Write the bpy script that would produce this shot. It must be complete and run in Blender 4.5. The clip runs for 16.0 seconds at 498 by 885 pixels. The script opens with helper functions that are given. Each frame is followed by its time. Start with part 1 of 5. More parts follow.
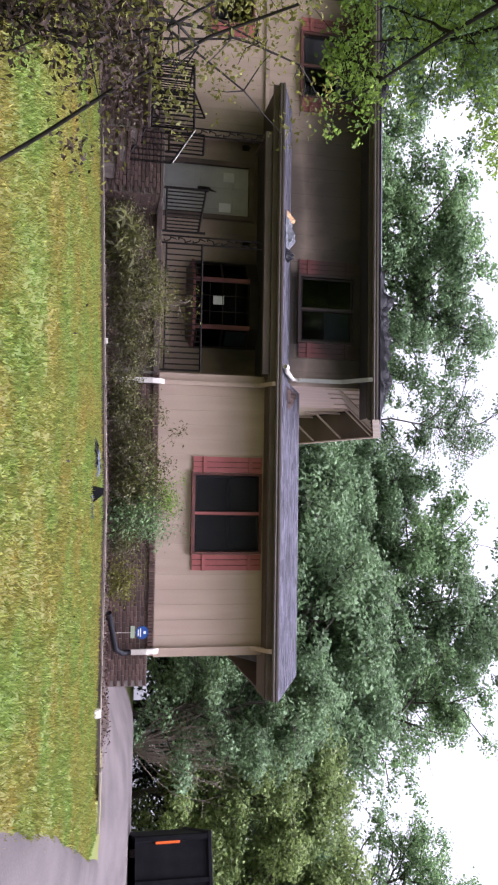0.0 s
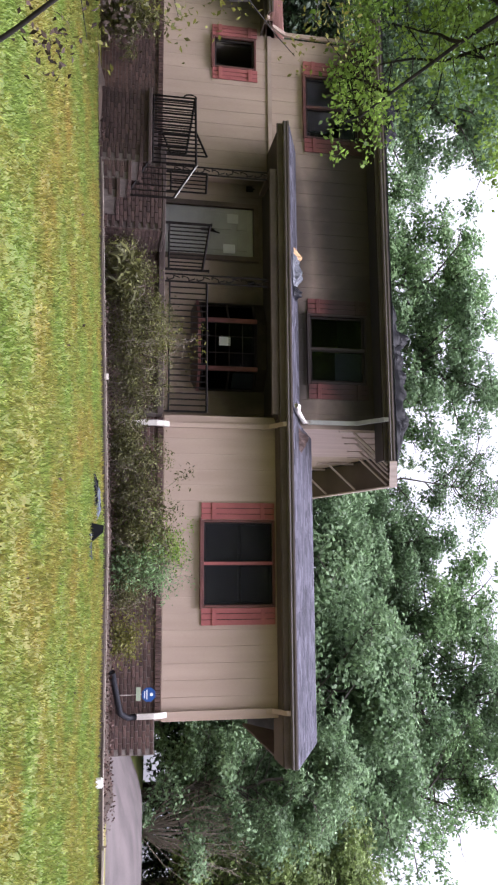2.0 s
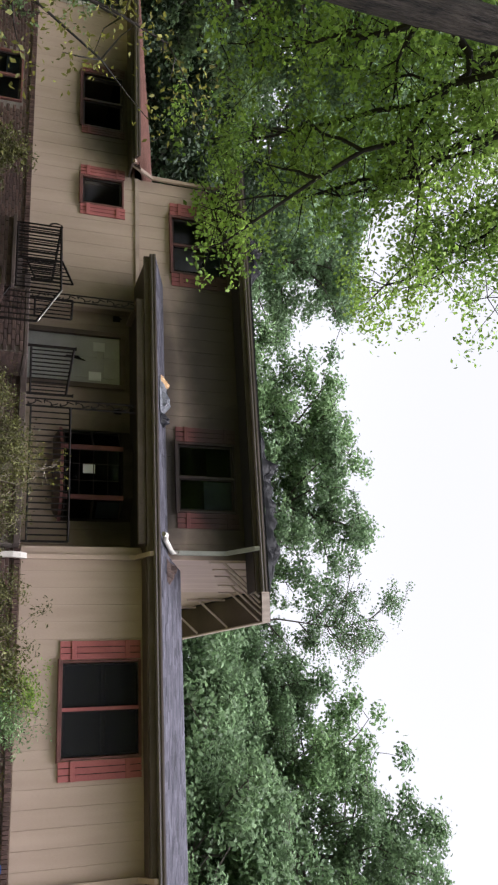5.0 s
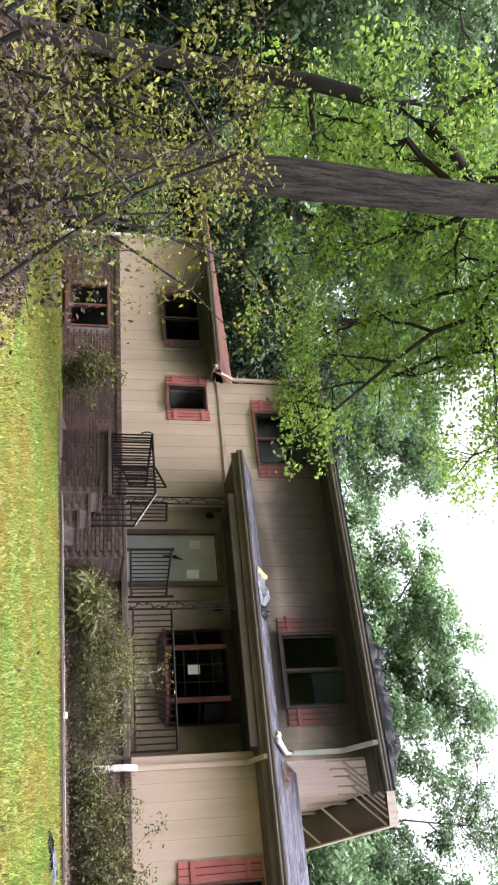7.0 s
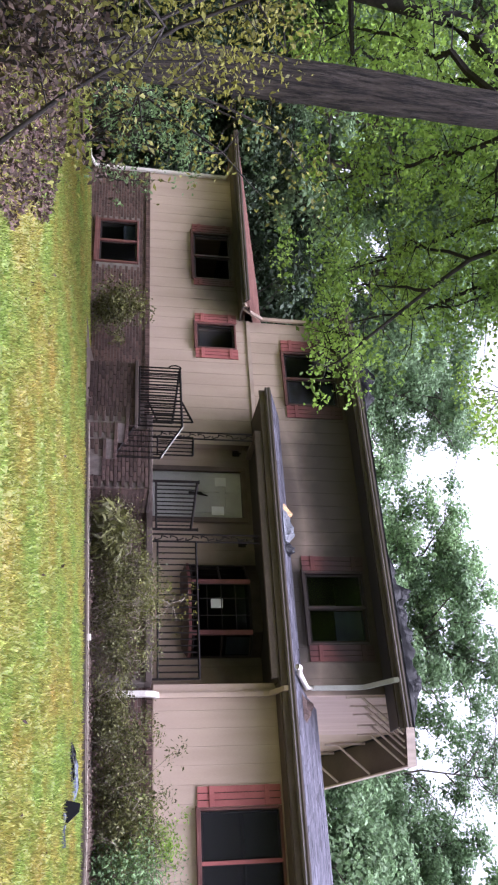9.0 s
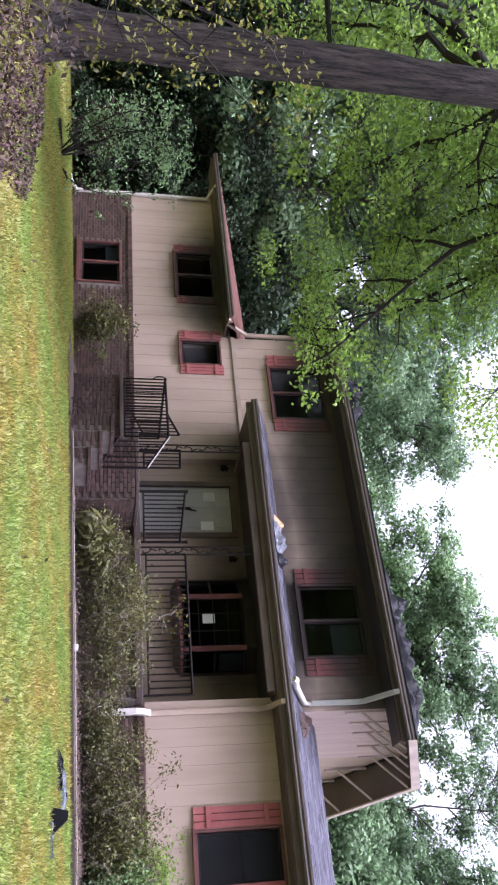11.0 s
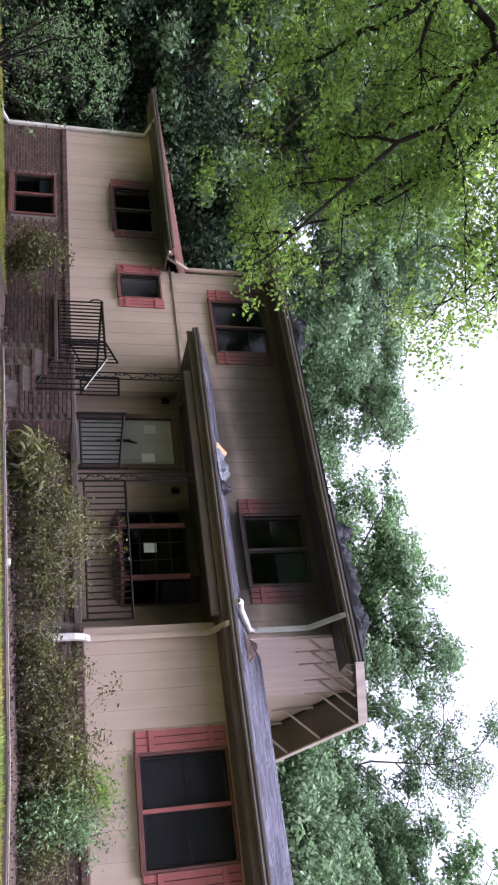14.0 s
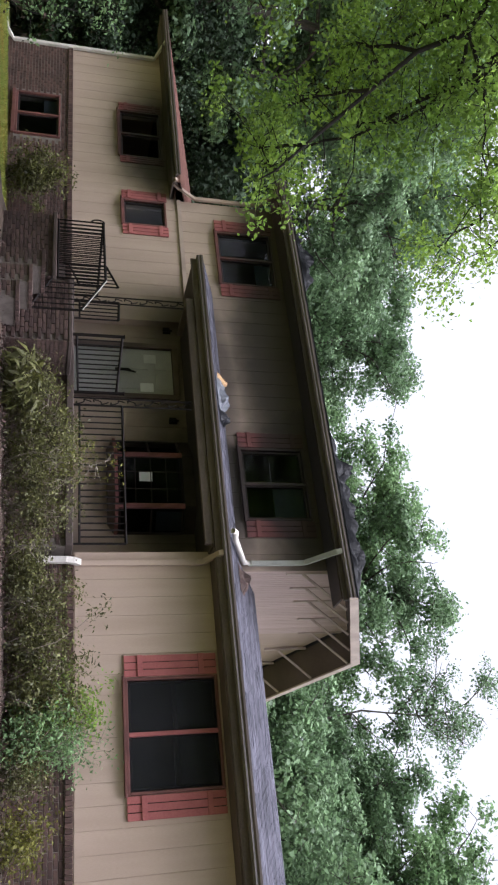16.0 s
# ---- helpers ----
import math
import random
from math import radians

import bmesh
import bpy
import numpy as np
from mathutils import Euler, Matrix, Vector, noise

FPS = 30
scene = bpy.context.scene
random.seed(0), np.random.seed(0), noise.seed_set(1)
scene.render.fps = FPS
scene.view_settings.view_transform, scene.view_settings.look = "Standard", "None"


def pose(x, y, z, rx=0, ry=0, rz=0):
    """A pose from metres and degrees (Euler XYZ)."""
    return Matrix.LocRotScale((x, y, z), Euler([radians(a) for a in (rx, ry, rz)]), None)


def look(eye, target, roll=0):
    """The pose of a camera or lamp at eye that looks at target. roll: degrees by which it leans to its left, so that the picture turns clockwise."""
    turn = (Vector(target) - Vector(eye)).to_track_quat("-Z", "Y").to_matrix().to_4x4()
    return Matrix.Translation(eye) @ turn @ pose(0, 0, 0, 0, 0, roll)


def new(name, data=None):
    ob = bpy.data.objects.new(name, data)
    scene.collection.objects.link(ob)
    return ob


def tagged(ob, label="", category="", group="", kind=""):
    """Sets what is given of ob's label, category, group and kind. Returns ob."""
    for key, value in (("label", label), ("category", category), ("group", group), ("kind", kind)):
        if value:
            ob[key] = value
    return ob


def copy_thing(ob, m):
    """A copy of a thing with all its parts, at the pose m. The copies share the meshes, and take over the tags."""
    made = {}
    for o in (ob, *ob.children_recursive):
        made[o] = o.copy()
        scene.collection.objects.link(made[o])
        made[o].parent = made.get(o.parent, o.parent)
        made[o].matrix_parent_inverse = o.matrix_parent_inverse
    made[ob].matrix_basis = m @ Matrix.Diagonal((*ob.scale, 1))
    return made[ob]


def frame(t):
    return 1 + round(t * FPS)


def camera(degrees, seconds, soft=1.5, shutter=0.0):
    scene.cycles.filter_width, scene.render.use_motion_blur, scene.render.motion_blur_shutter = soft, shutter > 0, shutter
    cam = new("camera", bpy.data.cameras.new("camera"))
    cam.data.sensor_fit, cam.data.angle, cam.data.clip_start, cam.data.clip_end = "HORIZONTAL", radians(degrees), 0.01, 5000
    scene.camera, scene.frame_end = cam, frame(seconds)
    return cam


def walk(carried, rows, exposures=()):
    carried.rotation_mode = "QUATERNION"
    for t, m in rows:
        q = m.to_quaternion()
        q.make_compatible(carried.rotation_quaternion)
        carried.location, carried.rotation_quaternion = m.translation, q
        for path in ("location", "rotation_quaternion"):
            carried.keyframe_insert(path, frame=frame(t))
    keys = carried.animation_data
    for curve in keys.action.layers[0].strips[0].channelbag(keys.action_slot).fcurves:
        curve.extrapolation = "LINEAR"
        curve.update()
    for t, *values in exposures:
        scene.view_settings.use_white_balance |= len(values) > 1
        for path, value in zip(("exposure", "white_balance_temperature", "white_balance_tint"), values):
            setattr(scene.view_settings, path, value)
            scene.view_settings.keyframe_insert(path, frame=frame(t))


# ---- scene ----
cam = camera(33.8, 16.0, soft=2.2)
PATH = [
    (0, (-2.1, -0.23, -1.14), (-2.241, 1.727, -0.753), 91.7),
    (0.5, (-1.946, -0.041, -1.086), (-1.97, 1.92, -0.696), 90.6),
    (1, (-1.714, 0.157, -1.037), (-1.715, 2.121, -0.663), 89.3),
    (1.5, (-1.576, 0.433, -1.06), (-1.72, 2.397, -0.709), 90.4),
    (2, (-1.541, 0.752, -0.991), (-1.869, 2.692, -0.628), 91.4),
    (2.5, (-1.455, 0.876, -0.904), (-1.883, 2.779, -0.462), 89.9),
    (3, (-1.364, 1.063, -0.8), (-1.863, 2.92, -0.252), 89.9),
    (3.5, (-1.41, 1.3, -0.731), (-1.982, 3.124, -0.144), 92.3),
    (6, (-1.26, 1.35, -0.783), (-1.976, 3.102, -0.138), 92.6),
    (6.5, (-1.267, 1.321, -0.797), (-2.103, 3.055, -0.254), 91.3),
    (7, (-1.352, 1.319, -0.859), (-2.434, 2.947, -0.441), 91.5),
    (7.5, (-1.241, 1.304, -0.855), (-2.373, 2.909, -0.479), 91.6),
    (8, (-1.17, 1.382, -0.869), (-2.256, 3.023, -0.51), 89.9),
    (8.5, (-1.105, 1.559, -0.883), (-2.162, 3.221, -0.535), 90.6),
    (9, (-1.006, 1.705, -0.833), (-2.013, 3.395, -0.475), 92.3),
    (11.5, (-0.4, 2.511, -0.747), (-1.526, 4.115, -0.347), 91.4),
    (12, (-0.236, 2.653, -0.71), (-1.382, 4.242, -0.307), 91.5),
    (12.5, (-0.127, 2.792, -0.74), (-1.284, 4.385, -0.391), 90.1),
    (13, (-0.058, 3.049, -0.702), (-1.216, 4.644, -0.363), 90.1),
    (13.5, (0.037, 3.194, -0.637), (-1.073, 4.795, -0.183), 90.1),
    (14, (0.196, 3.321, -0.575), (-0.866, 4.937, -0.063), 90.5),
    (14.5, (0.312, 3.477, -0.59), (-0.719, 5.102, -0.044), 89.7),
    (15, (0.355, 3.762, -0.55), (-0.636, 5.408, 0.008), 89.9),
    (15.5, (0.4, 3.84, -0.491), (-0.547, 5.511, 0.068), 91.5),
    (16, (0.461, 3.843, -0.413), (-0.517, 5.513, 0.092), 91.8),
]
walk(cam, [(t, look(eye, target, roll)) for t, eye, target, roll in PATH],
     [(0.0, 1.5, 5800, 29), (1.5, 1.45, 5850, 28), (2.0, 1.55, 5850, 26), (2.5, 1.75, 5850, 25), (3.0, 1.45, 5950, 22), (3.5, 1.25, 6000, 20), (6.0, 1.15, 6200, 16), (6.5, 0.9, 6200, 16), (7.0, 2.15, 6050, 18), (7.5, 2.15, 5950, 20),
      (8.0, 2.05, 5800, 25), (9.0, 1.95, 5600, 30), (12.5, 1.85, 5550, 32), (13.0, 1.9, 5550, 32), (13.5, 1.95, 5550, 31), (14.0, 1.7, 5550, 30), (14.5, 1.52, 5600, 27), (15.0, 1.4, 5700, 25), (16.0, 1.35, 5850, 18)])

# ---------------------------------------------------------------- light
world = bpy.data.worlds.new("overcast_sky")
scene.world = world
world.use_nodes = True
wn, wl = world.node_tree.nodes, world.node_tree.links
sky = wn.new("ShaderNodeTexSky")
sky.sky_type, sky.sun_disc = "NISHITA", False
SUN_EL, SUN_ROT = radians(74), radians(150)
sky.sun_elevation, sky.sun_rotation = SUN_EL, SUN_ROT
sky.dust_density, sky.air_density = 6.0, 1.0
hs = wn.new("ShaderNodeHueSaturation")
hs.inputs["Saturation"].default_value = 0.05
wl.new(sky.outputs[0], hs.inputs["Color"])
wl.new(hs.outputs[0], wn["Background"].inputs["Color"])
wn["Background"].inputs["Strength"].default_value = 0.15
sun = new("sun", bpy.data.lights.new("sun", "SUN"))
sun.data.energy, sun.data.angle, sun.data.color = 1.5, radians(35), (1.0, 0.97, 0.94)
sun.matrix_world = look((6, -10, 40), (0, 0, 0))

# ---------------------------------------------------------------- materials


def material(name, color, color2=None, rough=0.8, scale=4.0, fine=60.0, bump=0.3, metal=0.0, rnd=0.0, stretch=(1, 1, 1), spec=0.3, translucent=0.0, amount=0.5, bias=0.0):
    """Two colours mixed by noise of two sizes, a fine bump, and optional variation from piece to piece."""
    m = bpy.data.materials.new(name)
    m.use_nodes = True
    n, l = m.node_tree.nodes, m.node_tree.links
    b = n["Principled BSDF"]
    color2 = color2 or tuple(c * 0.72 for c in color)
    co = n.new("ShaderNodeTexCoord")
    mp = n.new("ShaderNodeMapping")
    mp.inputs["Scale"].default_value = stretch
    l.new(co.outputs["Object"], mp.inputs["Vector"])
    a = n.new("ShaderNodeTexNoise")
    a.inputs["Scale"].default_value, a.inputs["Detail"].default_value = scale, 5
    f = n.new("ShaderNodeTexNoise")
    f.inputs["Scale"].default_value, f.inputs["Detail"].default_value = fine, 3
    l.new(mp.outputs[0], a.inputs["Vector"])
    l.new(mp.outputs[0], f.inputs["Vector"])
    mx = n.new("ShaderNodeMath")
    mx.operation = "MULTIPLY_ADD"
    l.new(f.outputs["Fac"], mx.inputs[0])
    mx.inputs[1].default_value = 0.6
    l.new(a.outputs["Fac"], mx.inputs[2])
    rp = n.new("ShaderNodeMapRange")
    rp.inputs["From Min"].default_value, rp.inputs["From Max"].default_value = 0.8 + bias - amount * 0.4, 0.8 + bias + amount * 0.4
    l.new(mx.outputs[0], rp.inputs["Value"])
    mix = n.new("ShaderNodeMix")
    mix.data_type = "RGBA"
    l.new(rp.outputs[0], mix.inputs["Factor"])
    mix.inputs["A"].default_value, mix.inputs["B"].default_value = (*color, 1), (*color2, 1)
    last = mix.outputs["Result"]
    if rnd:
        oi = n.new("ShaderNodeObjectInfo")
        geo = n.new("ShaderNodeNewGeometry")
        add = n.new("ShaderNodeMath")
        add.operation = "ADD"
        l.new(oi.outputs["Random"], add.inputs[0])
        l.new(geo.outputs["Random Per Island"], add.inputs[1])
        fr = n.new("ShaderNodeMath")
        fr.operation = "FRACT"
        l.new(add.outputs[0], fr.inputs[0])
        vr = n.new("ShaderNodeMapRange")
        vr.inputs["To Min"].default_value, vr.inputs["To Max"].default_value = 1 - rnd, 1 + rnd
        l.new(fr.outputs[0], vr.inputs["Value"])
        h = n.new("ShaderNodeHueSaturation")
        l.new(vr.outputs[0], h.inputs["Value"])
        l.new(last, h.inputs["Color"])
        last = h.outputs[0]
    l.new(last, b.inputs["Base Color"])
    b.inputs["Roughness"].default_value, b.inputs["Metallic"].default_value = rough, metal
    b.inputs["Specular IOR Level"].default_value = spec
    if bump:
        bp = n.new("ShaderNodeBump")
        bp.inputs["Strength"].default_value, bp.inputs["Distance"].default_value = bump, 0.01
        l.new(mx.outputs[0], bp.inputs["Height"])
        l.new(bp.outputs[0], b.inputs["Normal"])
    if translucent:
        tr = n.new("ShaderNodeBsdfTranslucent")
        l.new(last, tr.inputs["Color"])
        ms = n.new("ShaderNodeMixShader")
        ms.inputs[0].default_value = translucent
        l.new(b.outputs[0], ms.inputs[1])
        l.new(tr.outputs[0], ms.inputs[2])
        l.new(ms.outputs[0], n["Material Output"].inputs["Surface"])
    return m


M_SIDING = material("siding_paint", (0.45, 0.346, 0.276), (0.385, 0.292, 0.231), 0.75, 1.3, 50, 0.25, stretch=(3, 3, 0.4), rnd=0.03)


def soot_and_shade(m, marks):
    """Soot over the burnt-out windows and painted-in shade under eave and porch: ragged dark marks, in wall coordinates
    x, z, width, height, strength.
    """
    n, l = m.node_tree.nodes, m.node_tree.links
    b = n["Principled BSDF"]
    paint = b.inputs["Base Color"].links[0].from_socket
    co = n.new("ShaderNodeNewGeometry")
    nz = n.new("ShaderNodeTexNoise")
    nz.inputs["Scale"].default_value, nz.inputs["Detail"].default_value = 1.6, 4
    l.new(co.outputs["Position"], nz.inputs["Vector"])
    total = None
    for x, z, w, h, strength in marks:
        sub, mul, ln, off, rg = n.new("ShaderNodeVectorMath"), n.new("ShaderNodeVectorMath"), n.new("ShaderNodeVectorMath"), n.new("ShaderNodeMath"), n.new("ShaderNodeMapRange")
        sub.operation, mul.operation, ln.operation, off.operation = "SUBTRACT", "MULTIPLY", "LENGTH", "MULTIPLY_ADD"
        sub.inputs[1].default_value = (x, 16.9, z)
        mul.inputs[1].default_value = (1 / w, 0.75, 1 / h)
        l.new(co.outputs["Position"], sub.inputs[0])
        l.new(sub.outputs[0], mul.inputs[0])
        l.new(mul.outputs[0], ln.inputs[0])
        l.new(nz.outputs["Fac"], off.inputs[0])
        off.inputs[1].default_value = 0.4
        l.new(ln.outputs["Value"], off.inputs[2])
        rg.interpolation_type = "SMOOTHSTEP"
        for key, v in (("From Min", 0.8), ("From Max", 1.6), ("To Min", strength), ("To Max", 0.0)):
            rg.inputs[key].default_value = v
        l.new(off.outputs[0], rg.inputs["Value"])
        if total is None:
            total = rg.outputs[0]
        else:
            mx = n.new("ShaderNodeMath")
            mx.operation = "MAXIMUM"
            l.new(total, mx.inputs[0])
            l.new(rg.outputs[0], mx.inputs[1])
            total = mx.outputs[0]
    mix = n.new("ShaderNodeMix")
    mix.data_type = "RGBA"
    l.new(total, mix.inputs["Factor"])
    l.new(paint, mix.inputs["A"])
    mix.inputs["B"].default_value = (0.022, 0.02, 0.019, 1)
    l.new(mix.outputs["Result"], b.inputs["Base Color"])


# Siding paint made lighter: the gable's open-sky light is in its colour.
M_GABLE = material("sky_lit_gable_paint", (0.52, 0.40, 0.35), (0.44, 0.335, 0.29), 0.75, 1.3, 50, 0.25, stretch=(3, 3, 0.4), rnd=0.05)
M_SPOUT = material("grey_white_spout_enamel", (0.42, 0.42, 0.385), (0.30, 0.30, 0.27), 0.5, 3, 40, 0.1)
M_TRIM = material("tan_trim_paint", (0.42, 0.33, 0.27), (0.30, 0.23, 0.19), 0.6, 2, 40, 0.15)
# Siding tan made darker: the eave's shade is put into this paint.
M_BEAM = material("shaded_brown_paint", (0.145, 0.11, 0.095), (0.095, 0.072, 0.062), 0.7, 2, 40, 0.15)
M_REDW = material("weathered_red_trim", (0.22, 0.083, 0.082), (0.13, 0.052, 0.05), 0.7, 3, 50, 0.2)
# Darker than the trim: under-eave shadow is put into the soffit colour.
M_SOFFIT = material("shadowed_soffit_paint", (0.12, 0.09, 0.078), (0.085, 0.064, 0.055), 0.8, 1.5, 40, 0.2)
M_GUTTER = material("brown_gutter_enamel", (0.10, 0.078, 0.068), (0.068, 0.053, 0.046), 0.45, 2, 30, 0.1, spec=0.5)
M_WHITE = material("weathered_white_enamel", (0.62, 0.58, 0.54), (0.44, 0.40, 0.36), 0.5, 3, 40, 0.1)
M_PALE = material("faded_pale_tan_paint", (0.50, 0.41, 0.35), (0.36, 0.29, 0.245), 0.7, 3, 40, 0.2)
M_RED = material("faded_red_paint", (0.38, 0.125, 0.118), (0.29, 0.09, 0.086), 0.7, 3, 50, 0.2)
M_BRICK = material("brown_brick", (0.115, 0.068, 0.056), (0.062, 0.038, 0.034), 0.9, 9, 90, 0.5, rnd=0.35)
M_MORTAR = material("grey_mortar", (0.22, 0.19, 0.17), (0.13, 0.112, 0.10), 0.95, 6, 80, 0.6)
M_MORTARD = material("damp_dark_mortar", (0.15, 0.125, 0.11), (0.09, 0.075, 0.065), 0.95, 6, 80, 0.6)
M_SHINGLE = material("grey_shingle", (0.088, 0.084, 0.104), (0.05, 0.048, 0.061), 0.95, 3, 120, 0.6, rnd=0.4)
M_METALROOF = material("red_brown_roofing", (0.27, 0.15, 0.125), (0.19, 0.10, 0.085), 0.7, 2, 60, 0.3, rnd=0.12)
M_DULLRED = material("dull_red_brown_paint", (0.17, 0.07, 0.06), (0.10, 0.045, 0.04), 0.6, 4, 40, 0.15)
M_BARKD = material("near_black_bark", (0.012, 0.010, 0.009), (0.028, 0.023, 0.02), 0.9, 6, 30, 0.6)
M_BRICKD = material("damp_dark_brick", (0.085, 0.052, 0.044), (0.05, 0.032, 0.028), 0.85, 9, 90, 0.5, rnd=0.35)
M_IRON = material("black_iron", (0.006, 0.0055, 0.0055), (0.014, 0.010, 0.009), 0.6, 12, 60, 0.2, spec=0.08)
M_DARK = material("dark_frame_paint", (0.03, 0.023, 0.022), (0.018, 0.014, 0.013), 0.55, 4, 40, 0.1, spec=0.2)
# Near-black plaster: the dimness of unlit rooms is put into its colour.
M_ROOM = material("darkened_room_plaster", (0.035, 0.032, 0.03), (0.025, 0.022, 0.02), 0.9, 1, 20, 0.1)
M_BLIND = material("grey_roller_blind", (0.105, 0.12, 0.145), (0.08, 0.09, 0.11), 0.9, 3, 60, 0.1)
# Upper-wall and porch marks also paint in the shade under the eaves.
SOOT_SHADE_MARKS = ((-15.3, 2.3, 1.75, 1.1, 0.93), (-6.4, 4.85, 2.4, 1.6, 0.94), (-9.2, 4.85, 3.2, 1.6, 0.9), (-12.0, 4.9, 1.9, 1.25, 0.88), (-6.2, 2.45, 1.75, 1.35, 0.93), (-8.6, 2.5, 2.2, 1.1, 0.78))
for darkened in (M_SIDING, M_RED, M_SOFFIT, M_DULLRED):
    soot_and_shade(darkened, SOOT_SHADE_MARKS)
M_DOOR = material("grey_white_door_paint", (0.42, 0.41, 0.385), (0.33, 0.32, 0.30), 0.6, 2, 40, 0.1)
M_PAPER = material("white_paper", (0.80, 0.80, 0.80), (0.72, 0.72, 0.72), 0.8, 5, 50, 0.05)
M_SOIL = material("dark_bed_soil", (0.035, 0.026, 0.020), (0.075, 0.05, 0.036), 0.95, 3, 40, 1.0)
M_TIMBER = material("weathered_timber", (0.36, 0.31, 0.27), (0.20, 0.17, 0.145), 0.85, 4, 60, 0.4, stretch=(0.3, 3, 3))
M_ASPHALT = material("worn_driveway_asphalt", (0.135, 0.112, 0.106), (0.05, 0.042, 0.04), 0.7, 1.3, 70, 0.6, amount=0.65, spec=0.4, stretch=(1, 0.5, 1))
M_BARK = material("grey_bark", (0.115, 0.10, 0.085), (0.05, 0.042, 0.036), 0.95, 6, 30, 1.0, stretch=(3, 3, 0.5))
M_TARP = material("black_plastic_sheet", (0.008, 0.008, 0.010), (0.014, 0.014, 0.018), 0.5, 3, 20, 0.4, spec=0.15)
M_BIN = material("black_dumpster_enamel", (0.008, 0.008, 0.010), (0.014, 0.014, 0.016), 0.6, 3, 40, 0.1, spec=0.06)
M_ORANGE = material("orange_plastic", (0.85, 0.16, 0.03), (0.7, 0.12, 0.02), 0.5, 5, 40, 0.05)
M_BLUE = material("blue_sign_enamel", (0.02, 0.075, 0.27), (0.016, 0.06, 0.21), 0.4, 5, 40, 0.05)
M_PLASTER = material("pale_green_plastic", (0.35, 0.42, 0.30), (0.28, 0.34, 0.24), 0.5, 5, 40, 0.05)
M_LEAFD = material("dark_forest_leaf", (0.185, 0.275, 0.14), (0.12, 0.19, 0.095), 0.6, 0.35, 8, 0, rnd=0.5, translucent=0.42)
# Leaf green darkened so that the wood's shade is in its colour.
M_LEAFSHADE = material("shade_darkened_leaf", (0.045, 0.075, 0.034), (0.024, 0.042, 0.02), 0.6, 0.5, 8, 0, rnd=0.5, translucent=0.25)
M_DEAD = material("dead_brown_leaf", (0.075, 0.052, 0.04), (0.04, 0.028, 0.022), 0.9, 5, 60, 0.2, rnd=0.5)
M_LEAFM = material("mid_green_leaf", (0.22, 0.33, 0.15), (0.145, 0.235, 0.105), 0.6, 0.45, 8, 0, rnd=0.5, translucent=0.46)
M_LEAFO = material("olive_young_leaf", (0.23, 0.30, 0.10), (0.15, 0.205, 0.07), 0.6, 0.5, 8, 0, rnd=0.5, translucent=0.42)
M_LEAFL = material("bright_young_leaf", (0.275, 0.405, 0.075), (0.14, 0.24, 0.045), 0.5, 0.6, 8, 0, rnd=0.5, translucent=0.58)
M_LEAFY = material("yellow_green_leaf", (0.20, 0.195, 0.04), (0.10, 0.105, 0.027), 0.6, 0.8, 8, 0, rnd=0.45, translucent=0.45)
M_LEAFB = material("olive_shrub_leaf", (0.135, 0.138, 0.042), (0.05, 0.05, 0.023), 0.6, 1.2, 10, 0, rnd=0.55, translucent=0.3)
M_DRY = material("dry_grey_twig", (0.26, 0.22, 0.18), (0.17, 0.14, 0.11), 0.9, 5, 40, 0.2)
M_LITTER = material("leaf_litter", (0.11, 0.07, 0.058), (0.05, 0.032, 0.028), 0.9, 5, 60, 0.3, rnd=0.5)


def glass_material(name="window_glass", gloss=1.0):
    m = bpy.data.materials.new(name)
    m.use_nodes = True
    n, l = m.node_tree.nodes, m.node_tree.links
    g, t, mx, lw = n.new("ShaderNodeBsdfGlossy"), n.new("ShaderNodeBsdfTransparent"), n.new("ShaderNodeMixShader"), n.new("ShaderNodeFresnel")
    g.inputs["Roughness"].default_value = 0.03
    t.inputs["Color"].default_value = (0.42, 0.45, 0.45, 1)
    lw.inputs["IOR"].default_value = 1.5
    dull = n.new("ShaderNodeMath")
    dull.operation = "MULTIPLY"
    dull.inputs[1].default_value = gloss
    l.new(lw.outputs[0], dull.inputs[0])
    l.new(dull.outputs[0], mx.inputs[0])
    l.new(t.outputs[0], mx.inputs[1])
    l.new(g.outputs[0], mx.inputs[2])
    l.new(mx.outputs[0], n["Material Output"].inputs["Surface"])
    return m


M_GLASS = glass_material(gloss=0.6)
M_SOOTGLASS = glass_material("sooty_glass", 0.3)


def screen_material():
    """Fine dark insect mesh: half of it open."""
    m = bpy.data.materials.new("insect_screen")
    m.use_nodes = True
    n, l = m.node_tree.nodes, m.node_tree.links
    t, mx = n.new("ShaderNodeBsdfTransparent"), n.new("ShaderNodeMixShader")
    n["Principled BSDF"].inputs["Base Color"].default_value = (0.007, 0.008, 0.010, 1)
    n["Principled BSDF"].inputs["Roughness"].default_value = 0.8
    mx.inputs[0].default_value = 0.62
    l.new(t.outputs[0], mx.inputs[1])
    l.new(n["Principled BSDF"].outputs[0], mx.inputs[2])
    l.new(mx.outputs[0], n["Material Output"].inputs["Surface"])
    return m


M_SCREEN = screen_material()

# ---------------------------------------------------------------- building tools


def mesh_of(name, verts, faces, mat, smooth=False):
    me = bpy.data.meshes.new(name)
    me.from_pydata(verts, [], faces)
    if smooth:
        me.polygons.foreach_set("use_smooth", [True] * len(me.polygons))
    me.materials.append(mat)
    return me


def put(name, me, parent=None, at=(0, 0, 0), label="", category="", group="", kind=""):
    ob = new(name, me)
    ob.location = at
    if parent:
        ob.parent = parent
    return tagged(ob, label, category, group, kind)


